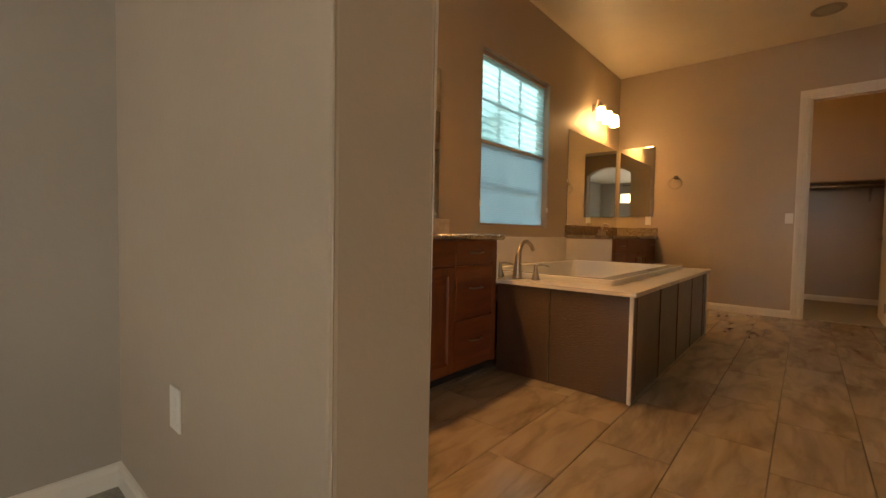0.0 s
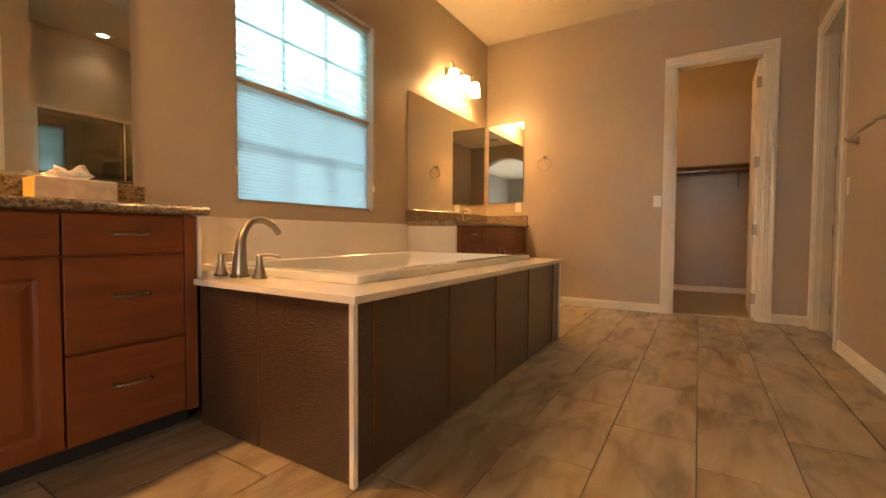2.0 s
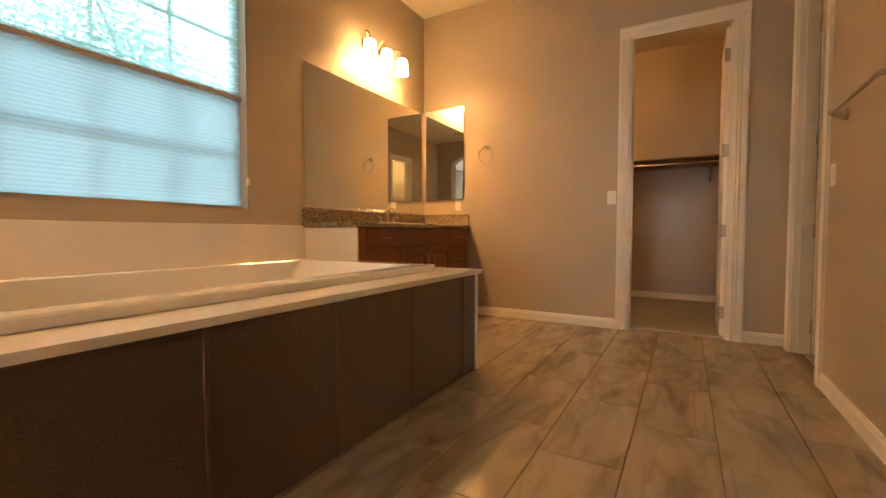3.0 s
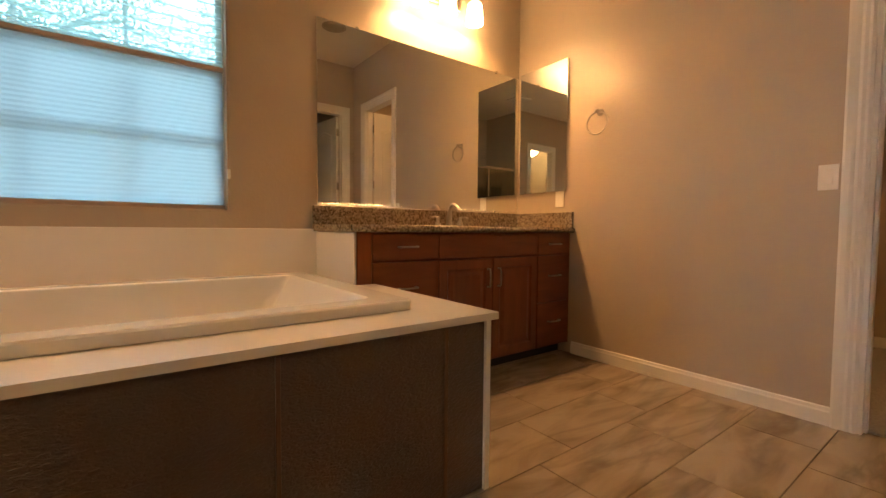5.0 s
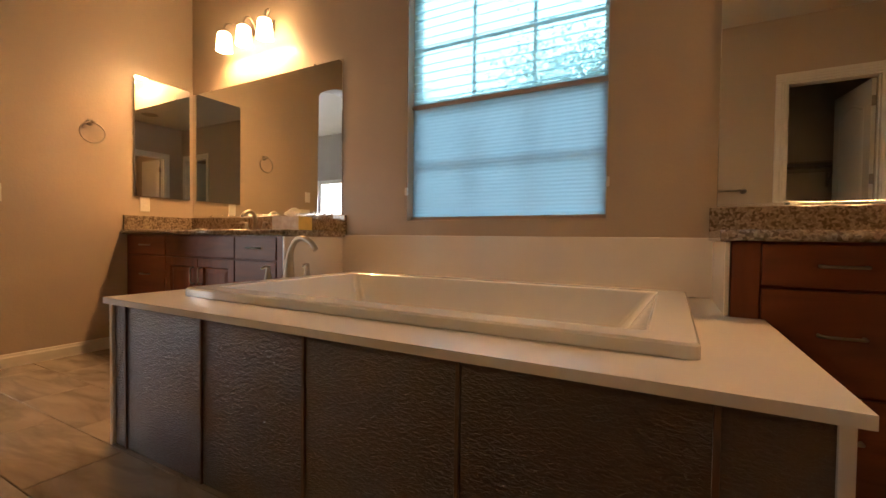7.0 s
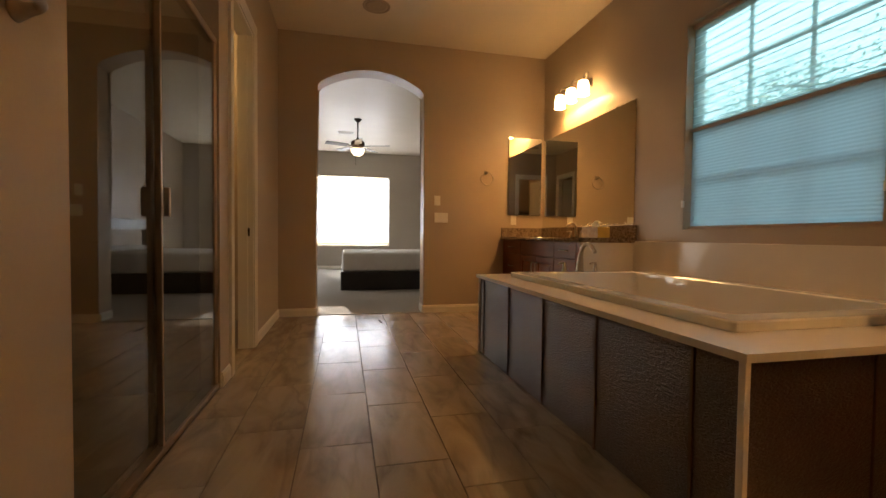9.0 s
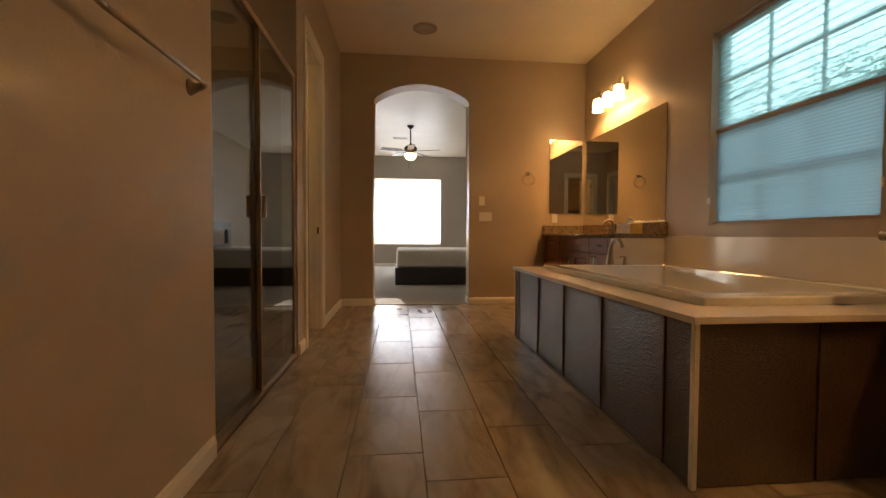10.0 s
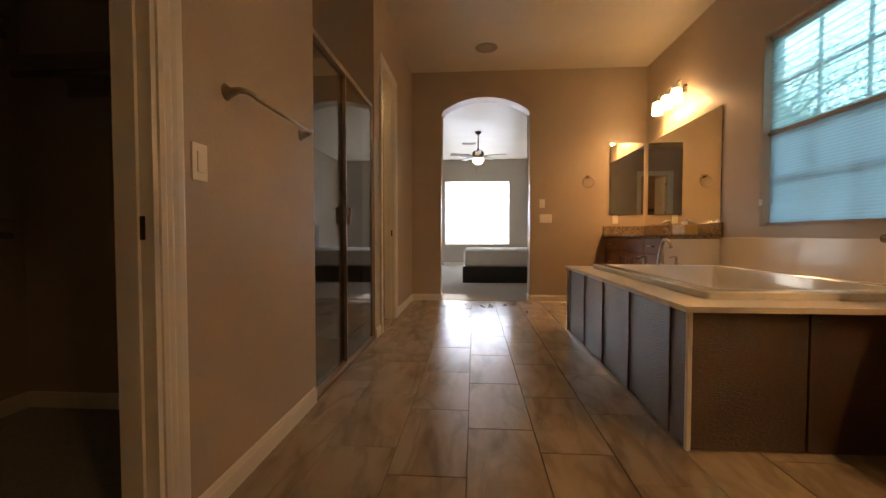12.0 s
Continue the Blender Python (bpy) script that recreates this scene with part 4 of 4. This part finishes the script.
wall_plate("light_switch", "white rocker light switch beside the end closet door", "light switch", (1.94, D - 0.0005, 1.15), 0)
wall_plate("light_switch", "white rocker light switch beside the side closet door", "light switch", (W - 0.0005, 4.607, 1.142), -90)
wall_plate("light_switch", "white triple rocker light switch beside the archway", "light switch", (1.322, 0.0005, 1.138), 180, 0.165, 3)
wall_plate("thermostat_switch", "small white control plate above the triple switch", "light switch", (1.372, 0.0005, 1.341), 180, 0.073, 1)
wall_plate("outlet", "white outlet under the small mirror on the end wall", "outlet", (0.43, D - 0.0005, 1.13), 0, kind="outlet")
wall_plate("outlet", "white outlet under the small mirror on the archway wall", "outlet", (0.397, 0.0005, 1.125), 180, kind="outlet")
wall_plate("outlet", "white outlet low on the bedroom wall by the archway", "outlet", (0.844, -AT - 0.0005, 0.444), 0, kind="outlet")


# ---- shower ----
shower = thing("shower_enclosure", "framed glass shower doors with bronze-toned frame and reflective panes", "shower door")
ST = 2.042
FR = material("satin_bronze_frame", (0.50, 0.38, 0.28), 0.38, metal=1)
part("top_rail", rbox(W + 0.01, W + 0.06, SHOWER[0] + 0.001, SHOWER[1] - 0.001, ST - 0.035, ST, 0.004), FR, shower)
part("sill_rail", rbox(W + 0.005, W + 0.075, SHOWER[0] + 0.001, SHOWER[1] - 0.001, 0.0005, 0.03, 0.004), FR, shower)
for y in (SHOWER[0] + 0.016, SHOWER[1] - 0.016):
    part("side_rail", rbox(W + 0.012, W + 0.058, y - 0.015, y + 0.015, 0.03, ST - 0.035, 0.003), FR, shower)
for x, a, b in ((W + 0.022, SHOWER[0] + 0.032, 3.015), (W + 0.044, 2.98, SHOWER[1] - 0.032)):
    dr = part("door", boxes((x - 0.008, x + 0.008, a, a + 0.014, 0.032, ST - 0.037), (x - 0.008, x + 0.008, b - 0.014, b, 0.032, ST - 0.037)), FR, shower, "sliding glass panel frame")
    gp = part("glass", boxes((x - 0.003, x + 0.003, a + 0.014, b - 0.014, 0.032, ST - 0.037)), SHOWER_GLASS, dr, "reflective shower glass")
    gp.visible_shadow = False
hd = part("handle", rbox(W - 0.012, W + 0.012, 2.987, 3.004, 0.985, 1.105, 0.004), FR, shower, "satin pull handle")

sw = setting("shower_tiling", boxes((4.085, 4.099, SHOWER[0] + 0.001, SHOWER[1] - 0.001, 0, 2.05), (W + T, 4.085, SHOWER[0] + 0.001, SHOWER[0] + 0.014, 0, 2.05), (W + T, 4.085, SHOWER[1] - 0.014, SHOWER[1] - 0.001, 0, 2.05)), GROUT, "stone-look shower wall tiling with a dark mosaic band", "wall tiles")


def wall_tile_mesh(w, h, t, mat, name):
    return mesh_of(rbox(-t, 0, -w / 2, w / 2, -h / 2, h / 2, 0.0015, 1), name, mat)


MOSAIC = material("dark_glass_mosaic", (0.055, 0.04, 0.03), 0.12, mottle=0.5, scale=14, dark=(0.17, 0.13, 0.10))
big = wall_tile_mesh(0.327, 0.302, 0.006, WALL_TILE, "tile")
for r in range(7):
    z = 0.153 + r * 0.306
    if r == 4:
        continue
    for k in range(4):
        o = new("tile", big)
        o.parent = sw
        o.location = (4.085, SHOWER[0] + 0.030 + 0.164 + k * 0.3315, z)
small = wall_tile_mesh(0.048, 0.0235, 0.006, MOSAIC, "mosaic_tile")
for r in range(11):
    for k in range(24):
        o = new("mosaic_tile", small)
        o.parent = sw
        o.location = (4.085, SHOWER[0] + 0.055 + (k + 0.5 * (r % 2)) * 0.0525, 1.225 + 0.016 + r * 0.0267)

dl = thing("downlight", "round white recessed ceiling light, lit, over the shower", "ceiling light")
part("trim_ring", lathe([(0.095, -0.0005), (0.093, -0.006), (0.075, -0.009), (0.072, -0.004)], 28, (3.85, 3.08, H)), PLASTIC, dl, smooth=True)
part("lens", lathe([(0.071, -0.0035), (0.03, -0.005), (0.0, -0.005)], 28, (3.85, 3.08, H)), DOWNLIGHT, dl, "lit frosted lens", True)
spot = bpy.data.lights.new("downlight_lamp", "SPOT")
spot.energy, spot.color, spot.spot_size, spot.spot_blend, spot.shadow_soft_size = 4.0, (1.0, 0.78, 0.5), radians(120), 0.9, 0.05
new("downlight_lamp", spot).location = (3.85, 3.08, H - 0.015)

vent = thing("exhaust_vent", "white square exhaust fan grille on the ceiling", "ceiling vent")
part("grille_frame", rbox(2.555, 2.875, 2.62, 2.94, H - 0.022, H - 0.0005, 0.012, 3), PLASTIC, vent)
for k in range(7):
    part("slat", rbox(2.585, 2.845, 2.667 + k * 0.033, 2.682 + k * 0.033, H - 0.026, H - 0.022, 0.001, 1), PLASTIC, vent)

for sx, sy, lab in ((2.156, 0.724, "round flush ceiling speaker grille near the archway"), (2.176, 4.972, "round flush ceiling speaker grille near the end wall")):
    spk = thing("ceiling_speaker", lab, "speaker", "ceiling speakers")
    part("ring", lathe([(0.135, -0.0005), (0.134, -0.005), (0.122, -0.008), (0.12, -0.004)], 32, (sx, sy, H)), SPEAKER, spk, smooth=True)
    part("grille", lathe([(0.12, -0.0035), (0.08, -0.0055), (0.0, -0.006)], 32, (sx, sy, H)), SPEAKER, spk, smooth=True)

bulb(4.2, 0.75, 2.75, 14, (1.0, 0.72, 0.34), 0.15)


# ---- closets ----
def closet_shelf(x0, x1, y0, y1, z, wall, label):
    s = thing("closet_shelf", label, "shelf")
    part("board", rbox(x0, x1, y0, y1, z, z + 0.019, 0.002, 1), SHELF, s)
    if wall == "N":
        part("cleat", rbox(x0, x1, y1 - 0.018, y1, z - 0.075, z - 0.0005, 0.002, 1), SHELF, s)
        part("hanging_rod", tube([(x0, y0 + 0.03, z - 0.055), (x1, y0 + 0.03, z - 0.055)], 0.016, 14), CHROME, s, "chrome hanging rod", True)
        n = [x0 + (x1 - x0) * f for f in (0.3, 0.75)]
        for x in n:
            part("bracket", boxes((x - 0.012, x + 0.012, y0 + 0.02, y1 - 0.02, z - 0.012, z - 0.001), (x - 0.012, x + 0.012, y1 - 0.03, y1 - 0.018, z - 0.26, z - 0.001)), SHELF, s)
            part("strut", tube([(x, y1 - 0.03, z - 0.24), (x, y0 + 0.05, z - 0.04)], 0.008, 8), SHELF, s)
    elif wall == "S":
        part("cleat", rbox(x0, x1, y0, y0 + 0.018, z - 0.075, z - 0.0005, 0.002, 1), SHELF, s)
        part("hanging_rod", tube([(x0, y1 - 0.03, z - 0.055), (x1, y1 - 0.03, z - 0.055)], 0.016, 14), CHROME, s, "chrome hanging rod", True)
        for x in (x0 + (x1 - x0) * 0.5,):
            part("bracket", boxes((x - 0.012, x + 0.012, y0 + 0.02, y1 - 0.02, z - 0.012, z - 0.001), (x - 0.012, x + 0.012, y0 + 0.018, y0 + 0.03, z - 0.26, z - 0.001)), SHELF, s)
            part("strut", tube([(x, y0 + 0.03, z - 0.24), (x, y1 - 0.05, z - 0.04)], 0.008, 8), SHELF, s)
    else:
        part("cleat", rbox(x1 - 0.018, x1, y0, y1, z - 0.075, z - 0.0005, 0.002, 1), SHELF, s)
        part("hanging_rod", tube([(x0 + 0.03, y0, z - 0.055), (x0 + 0.03, y1, z - 0.055)], 0.016, 14), CHROME, s, "chrome hanging rod", True)
        for f in (0.12, 0.5, 0.88):
            y = y0 + (y1 - y0) * f
            part("bracket", boxes((x0 + 0.02, x1 - 0.02, y - 0.012, y + 0.012, z - 0.012, z - 0.001), (x1 - 0.03, x1 - 0.018, y - 0.012, y + 0.012, z - 0.26, z - 0.001)), SHELF, s)
            part("strut", tube([(x1 - 0.03, y, z - 0.24), (x0 + 0.05, y, z - 0.04)], 0.008, 8), SHELF, s)


closet_shelf(1.1, 3.3, 7.41, 7.749, 1.715, "N", "painted closet shelf with chrome hanging rod in the end closet")
closet_shelf(W + T, 4.37, 3.831, 4.13, 1.69, "S", "painted closet shelf with hanging rod in the side closet")
closet_shelf(4.32, 4.649, 4.15, 6.8, 1.84, "E", "upper painted closet shelf with hanging rod in the side closet")
closet_shelf(4.32, 4.649, 4.15, 6.8, 0.965, "E", "lower painted closet shelf with hanging rod in the side closet")


# Lamp out of view, assumed and added to brighten the end closet's walls.
cl = thing("closet_light", "unseen flush globe light, added to warm the end closet", "ceiling light")
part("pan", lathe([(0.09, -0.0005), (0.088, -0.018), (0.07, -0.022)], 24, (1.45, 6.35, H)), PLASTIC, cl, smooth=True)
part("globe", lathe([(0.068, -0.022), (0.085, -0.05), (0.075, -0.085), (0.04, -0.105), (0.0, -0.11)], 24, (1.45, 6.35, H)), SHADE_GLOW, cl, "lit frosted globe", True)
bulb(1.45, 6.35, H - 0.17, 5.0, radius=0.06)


# ---- bedroom ----
def bed():
    b = thing("bed", "dark wooden platform bed with bare white mattress", "bed")
    part("bed_base", rbox(0.46, 2.51, -3.97, -2.14, 0.007, 0.31, 0.01), BEDWOOD, b)
    mt = rbox(0.44, 2.49, -3.95, -2.16, 0.3105, 0.63, 0.05, 4)
    part("mattress", mt, MATTRESS, b, "white quilted mattress", True)
    part("piping", tube([(0.51, -2.165, 0.585), (2.43, -2.165, 0.585)], 0.006, 6), MATTRESS, b)
    hb = part("headboard", boxes((0.33, 0.41, -4.02, -2.07, 0.007, 0.70), (0.33, 0.41, -4.02, -3.87, 0.70, 1.12), (0.33, 0.41, -2.22, -2.07, 0.70, 1.12), (0.33, 0.41, -3.87, -2.22, 0.98, 1.12)), HEADBOARD, b, "grey open-top headboard")
    part("shelf", rbox(0.29, 0.43, -4.02, -2.07, 1.12, 1.15, 0.004), HEADBOARD, hb)


bed()

fan = thing("ceiling_fan", "dark bronze five-blade ceiling fan with lit glass bowl", "ceiling fan")
FX_, FY_ = 2.21, -3.42
part("canopy", lathe([(0.07, 0), (0.068, -0.02), (0.03, -0.06), (0.014, -0.065)], 24, (FX_, FY_, H - 0.0005)), BRONZE, fan, smooth=True)
part("downrod", lathe([(0.012, -0.06), (0.012, -0.42)], 12, (FX_, FY_, H)), BRONZE, fan, smooth=True)
part("motor", lathe([(0.02, -0.36), (0.03, -0.40), (0.10, -0.42), (0.13, -0.45), (0.13, -0.50), (0.10, -0.54), (0.06, -0.55), (0.06, -0.58)], 28, (FX_, FY_, H)), BRONZE, fan, smooth=True)
part("light_bowl", lathe([(0.125, -0.575), (0.13, -0.60), (0.11, -0.66), (0.06, -0.70), (0.0, -0.71)], 28, (FX_, FY_, H)), FAN_GLOW, fan, "lit white glass bowl", True)
part("pull_chain", tube([(FX_ + 0.04, FY_, H - 0.69), (FX_ + 0.04, FY_, H - 0.88)], 0.003, 6), BRONZE, fan)
for k in range(5):
    a = radians(18 + 72 * k)
    c, s = math.cos(a), math.sin(a)
    bm = boxes((0.20, 0.62, -0.065, 0.065, -0.004, 0.004), (0.11, 0.22, -0.02, 0.02, -0.006, 0.002))
    for v in bm.verts:
        x, y, z = v.co
        z += y * 0.18
        v.co = (FX_ + c * x - s * y, FY_ + s * x + c * y, H - 0.52 + z)
    part("blade", bm, BRONZE, fan, "dark wooden fan blade")


def bedroom_window():
    w = thing("window_2", "wide white framed bedroom window, washed out by daylight", "window", kind="structure")
    y = BY - 0.13
    part("window_frame", boxes((BW[0], BW[0] + 0.05, y, y + 0.05, BW[2], BW[3]), (BW[1] - 0.05, BW[1], y, y + 0.05, BW[2], BW[3]), (BW[0] + 0.05, BW[1] - 0.05, y, y + 0.05, BW[2], BW[2] + 0.05), (BW[0] + 0.05, BW[1] - 0.05, y, y + 0.05, BW[3] - 0.05, BW[3])), TRIM, w)
    part("mullion", rbox((BW[0] + BW[1]) / 2 - 0.025, (BW[0] + BW[1]) / 2 + 0.025, y, y + 0.04, BW[2] + 0.05, BW[3] - 0.05, 0.003), TRIM, w)
    p = part("pane", boxes((BW[0] + 0.05, BW[1] - 0.05, y + 0.018, y + 0.022, BW[2] + 0.05, BW[3] - 0.05)), PANE, w)
    p.visible_shadow = False
    part("sill", rbox(BW[0], BW[1], BY - 0.08, BY + 0.02, BW[2] - 0.001, BW[2] + 0.02, 0.004), TRIM, w)


bedroom_window()
rs = thing("roller_shade", "white roller shade drawn nearly down over the bedroom window", "window blind")
part("cloth", rbox(BW[0] + 0.002, BW[1] - 0.002, BY - 0.046, BY - 0.043, BW[2] + 0.20, BW[3] - 0.03, 0.001, 1), CELL, rs)
part("hem_bar", rbox(BW[0] + 0.012, BW[1] - 0.012, BY - 0.052, BY - 0.038, BW[2] + 0.18, BW[2] + 0.202, 0.004), PLASTIC, rs)
part("roller", tube([(BW[0] + 0.01, BY - 0.045, BW[3] - 0.03), (BW[1] - 0.01, BY - 0.045, BW[3] - 0.03)], 0.024, 14), PLASTIC, rs, smooth=True)
# Frame and glass of the added opening that shapes the archway sun patch.
xa, xb, za, zb = SUN_OPENING
high = thing("window_4", "unseen high pane, added to let a sun patch onto the floor", "window", kind="structure")
for sp in ((xa - 0.03, xa, BY - 0.165, BY - 0.151, za - 0.03, zb + 0.03), (xb, xb + 0.03, BY - 0.165, BY - 0.151, za - 0.03, zb + 0.03), (xa, xb, BY - 0.165, BY - 0.151, za - 0.03, za), (xa, xb, BY - 0.165, BY - 0.151, zb, zb + 0.03)):
    part("window_frame", boxes(sp), TRIM, high)
part("pane", boxes((xa, xb, BY - 0.160, BY - 0.156, za, zb)), PANE, high).visible_shadow = False
pd = thing("window_3", "white framed glass doors from the bedroom to the garden", "patio door", kind="structure")
for a, b in ((-4.2, -3.29), (-3.31, -2.4)):
    part("sash", boxes((BX + 0.05, BX + 0.09, a, a + 0.06, 0.02, 2.15), (BX + 0.05, BX + 0.09, b - 0.06, b, 0.02, 2.15), (BX + 0.05, BX + 0.09, a + 0.06, b - 0.06, 0.02, 0.1), (BX + 0.05, BX + 0.09, a + 0.06, b - 0.06, 2.07, 2.15)), TRIM, pd)
reg = thing("air_register", "white louvred air register in the bedroom ceiling", "air vent")
part("register_frame", rbox(2.25, 2.60, -4.65, -4.5, H - 0.012, H - 0.0005, 0.003), PLASTIC, reg)
for k in range(4):
    part("louvre", rbox(2.27, 2.58, -4.635 + k * 0.033, -4.62 + k * 0.033, H - 0.018, H - 0.012, 0.001, 1), PLASTIC, reg)


# ---- trees outside ----
LEAF = cloth_material("thin_leaf", (0.11, 0.19, 0.07), 0.0)
BARK = material("grey_bark", (0.16, 0.12, 0.09), 0.9, mottle=0.4, scale=9, bump=0.8, bump_scale=25)


def tree(x, y, height, spread, seed):
    r = random.Random(seed)
    t = thing("tree", "leafy green tree outside the bathroom window", "tree", "garden trees")
    base = Vector((x, y, -0.32))
    trunk = tube([base, base + Vector((0.05, 0.08, height * 0.25)), base + Vector((-0.05, 0.12, height * 0.5)), base + Vector((0.1, 0, height * 0.8))], [0.16, 0.12, 0.09, 0.03], 10)
    part("trunk", trunk, BARK, t, smooth=True)
    tips = []
    for k in range(11):
        a, h = r.uniform(0, 6.28), r.uniform(0.3, 0.75) * height
        p0 = base + Vector((0, 0.1, h))
        p2 = p0 + Vector((math.cos(a), math.sin(a), r.uniform(0.2, 0.7))) * spread * r.uniform(0.6, 1)
        p1 = (p0 + p2) / 2 + Vector((0, 0, 0.2))
        part("limb", tube([p0, p1, p2], [0.05, 0.03, 0.012], 7), BARK, t, smooth=True)
        tips += [p1, p2, (p1 + p2) / 2]
    verts, faces = [], []
    for k in range(12000):
        c = r.choice(tips) + Vector((r.gauss(0, 0.42), r.gauss(0, 0.42), r.gauss(0, 0.36)))
        q = Euler((r.uniform(0, 6), r.uniform(0, 6), r.uniform(0, 6))).to_matrix()
        L, w = r.uniform(0.035, 0.07), r.uniform(0.012, 0.022)
        i = len(verts)
        verts += [tuple(c + q @ Vector(p)) for p in ((0, 0, 0), (L * 0.5, w, 0.008), (L, 0, 0), (L * 0.5, -w, 0.008))]
        faces.append((i, i + 1, i + 2, i + 3))
    me = bpy.data.meshes.new("crown")
    me.from_pydata(verts, [], faces)
    me.materials.append(LEAF)
    cr = new("crown", me)
    cr.parent = t
    tagged(cr, kind="stuff")


GLOW = emitter("bright_hazy_sky", (0.50, 0.88, 1.0), 2.45, (0.0, 0.0, 0.0))
setting("backdrop", boxes((-24.2, -24, -45, 50, -0.3, 34)), GLOW, "bright hazy daylight sky beyond the garden", "sky")
tree(-5.2, 1.9, 4.6, 1.9, 1)
tree(-5.8, 5.4, 5.0, 2.1, 2)
tree(-6.6, -1.0, 5.2, 2.2, 3)
tree(-4.6, -3.2, 4.7, 2.0, 4)
tree(-6.0, -6.4, 5.6, 2.3, 5)
tree(-6.2, 9.0, 5.6, 2.2, 6)
fence = thing("garden_wall", "tan block garden wall beyond the trees", "wall", kind="structure")
FB = material("tan_block", (0.36, 0.29, 0.22), 0.9, mottle=0.3, scale=4)
part("blocks", boxes((-9.2, -9.0, -14, 16, -0.35, 1.6)), FB, fence)
part("coping", boxes((-9.23, -8.97, -14, 16, 1.6, 1.66)), FB, fence)


# ---- floor tiles ----
TW, TL, J = 0.306, 0.613, 0.0034
shared = {}


def lay(x0, x1, y0, y1):
    i0 = int(math.floor((x0 - 2.328) / TW))
    for i in range(i0, int(math.ceil((x1 - 2.328) / TW))):
        a, b = max(x0, 2.328 + i * TW), min(x1, 2.328 + (i + 1) * TW)
        if b - a < 0.02:
            continue
        start = 3.704 - i * TL / 3
        k0 = int(math.floor((y0 - start) / TL))
        for k in range(k0, int(math.ceil((y1 - start) / TL))):
            c, d = max(y0, start + k * TL), min(y1, start + (k + 1) * TL)
            if d - c < 0.02:
                continue
            key = (round(b - a, 3), round(d - c, 3))
            if key not in shared:
                shared[key] = tile_mesh(key[0] - J, key[1] - J, TILE)
            o = new("tile", shared[key])
            o.parent = floor
            o.location = ((a + b) / 2, (c + d) / 2, 0)


lay(0, W, 0, D + T / 2)
lay(W + T, 4.1, SHOWER[0], SHOWER[1])
lay(W, 4.8, TOILET_DOOR[0], TOILET_DOOR[1])
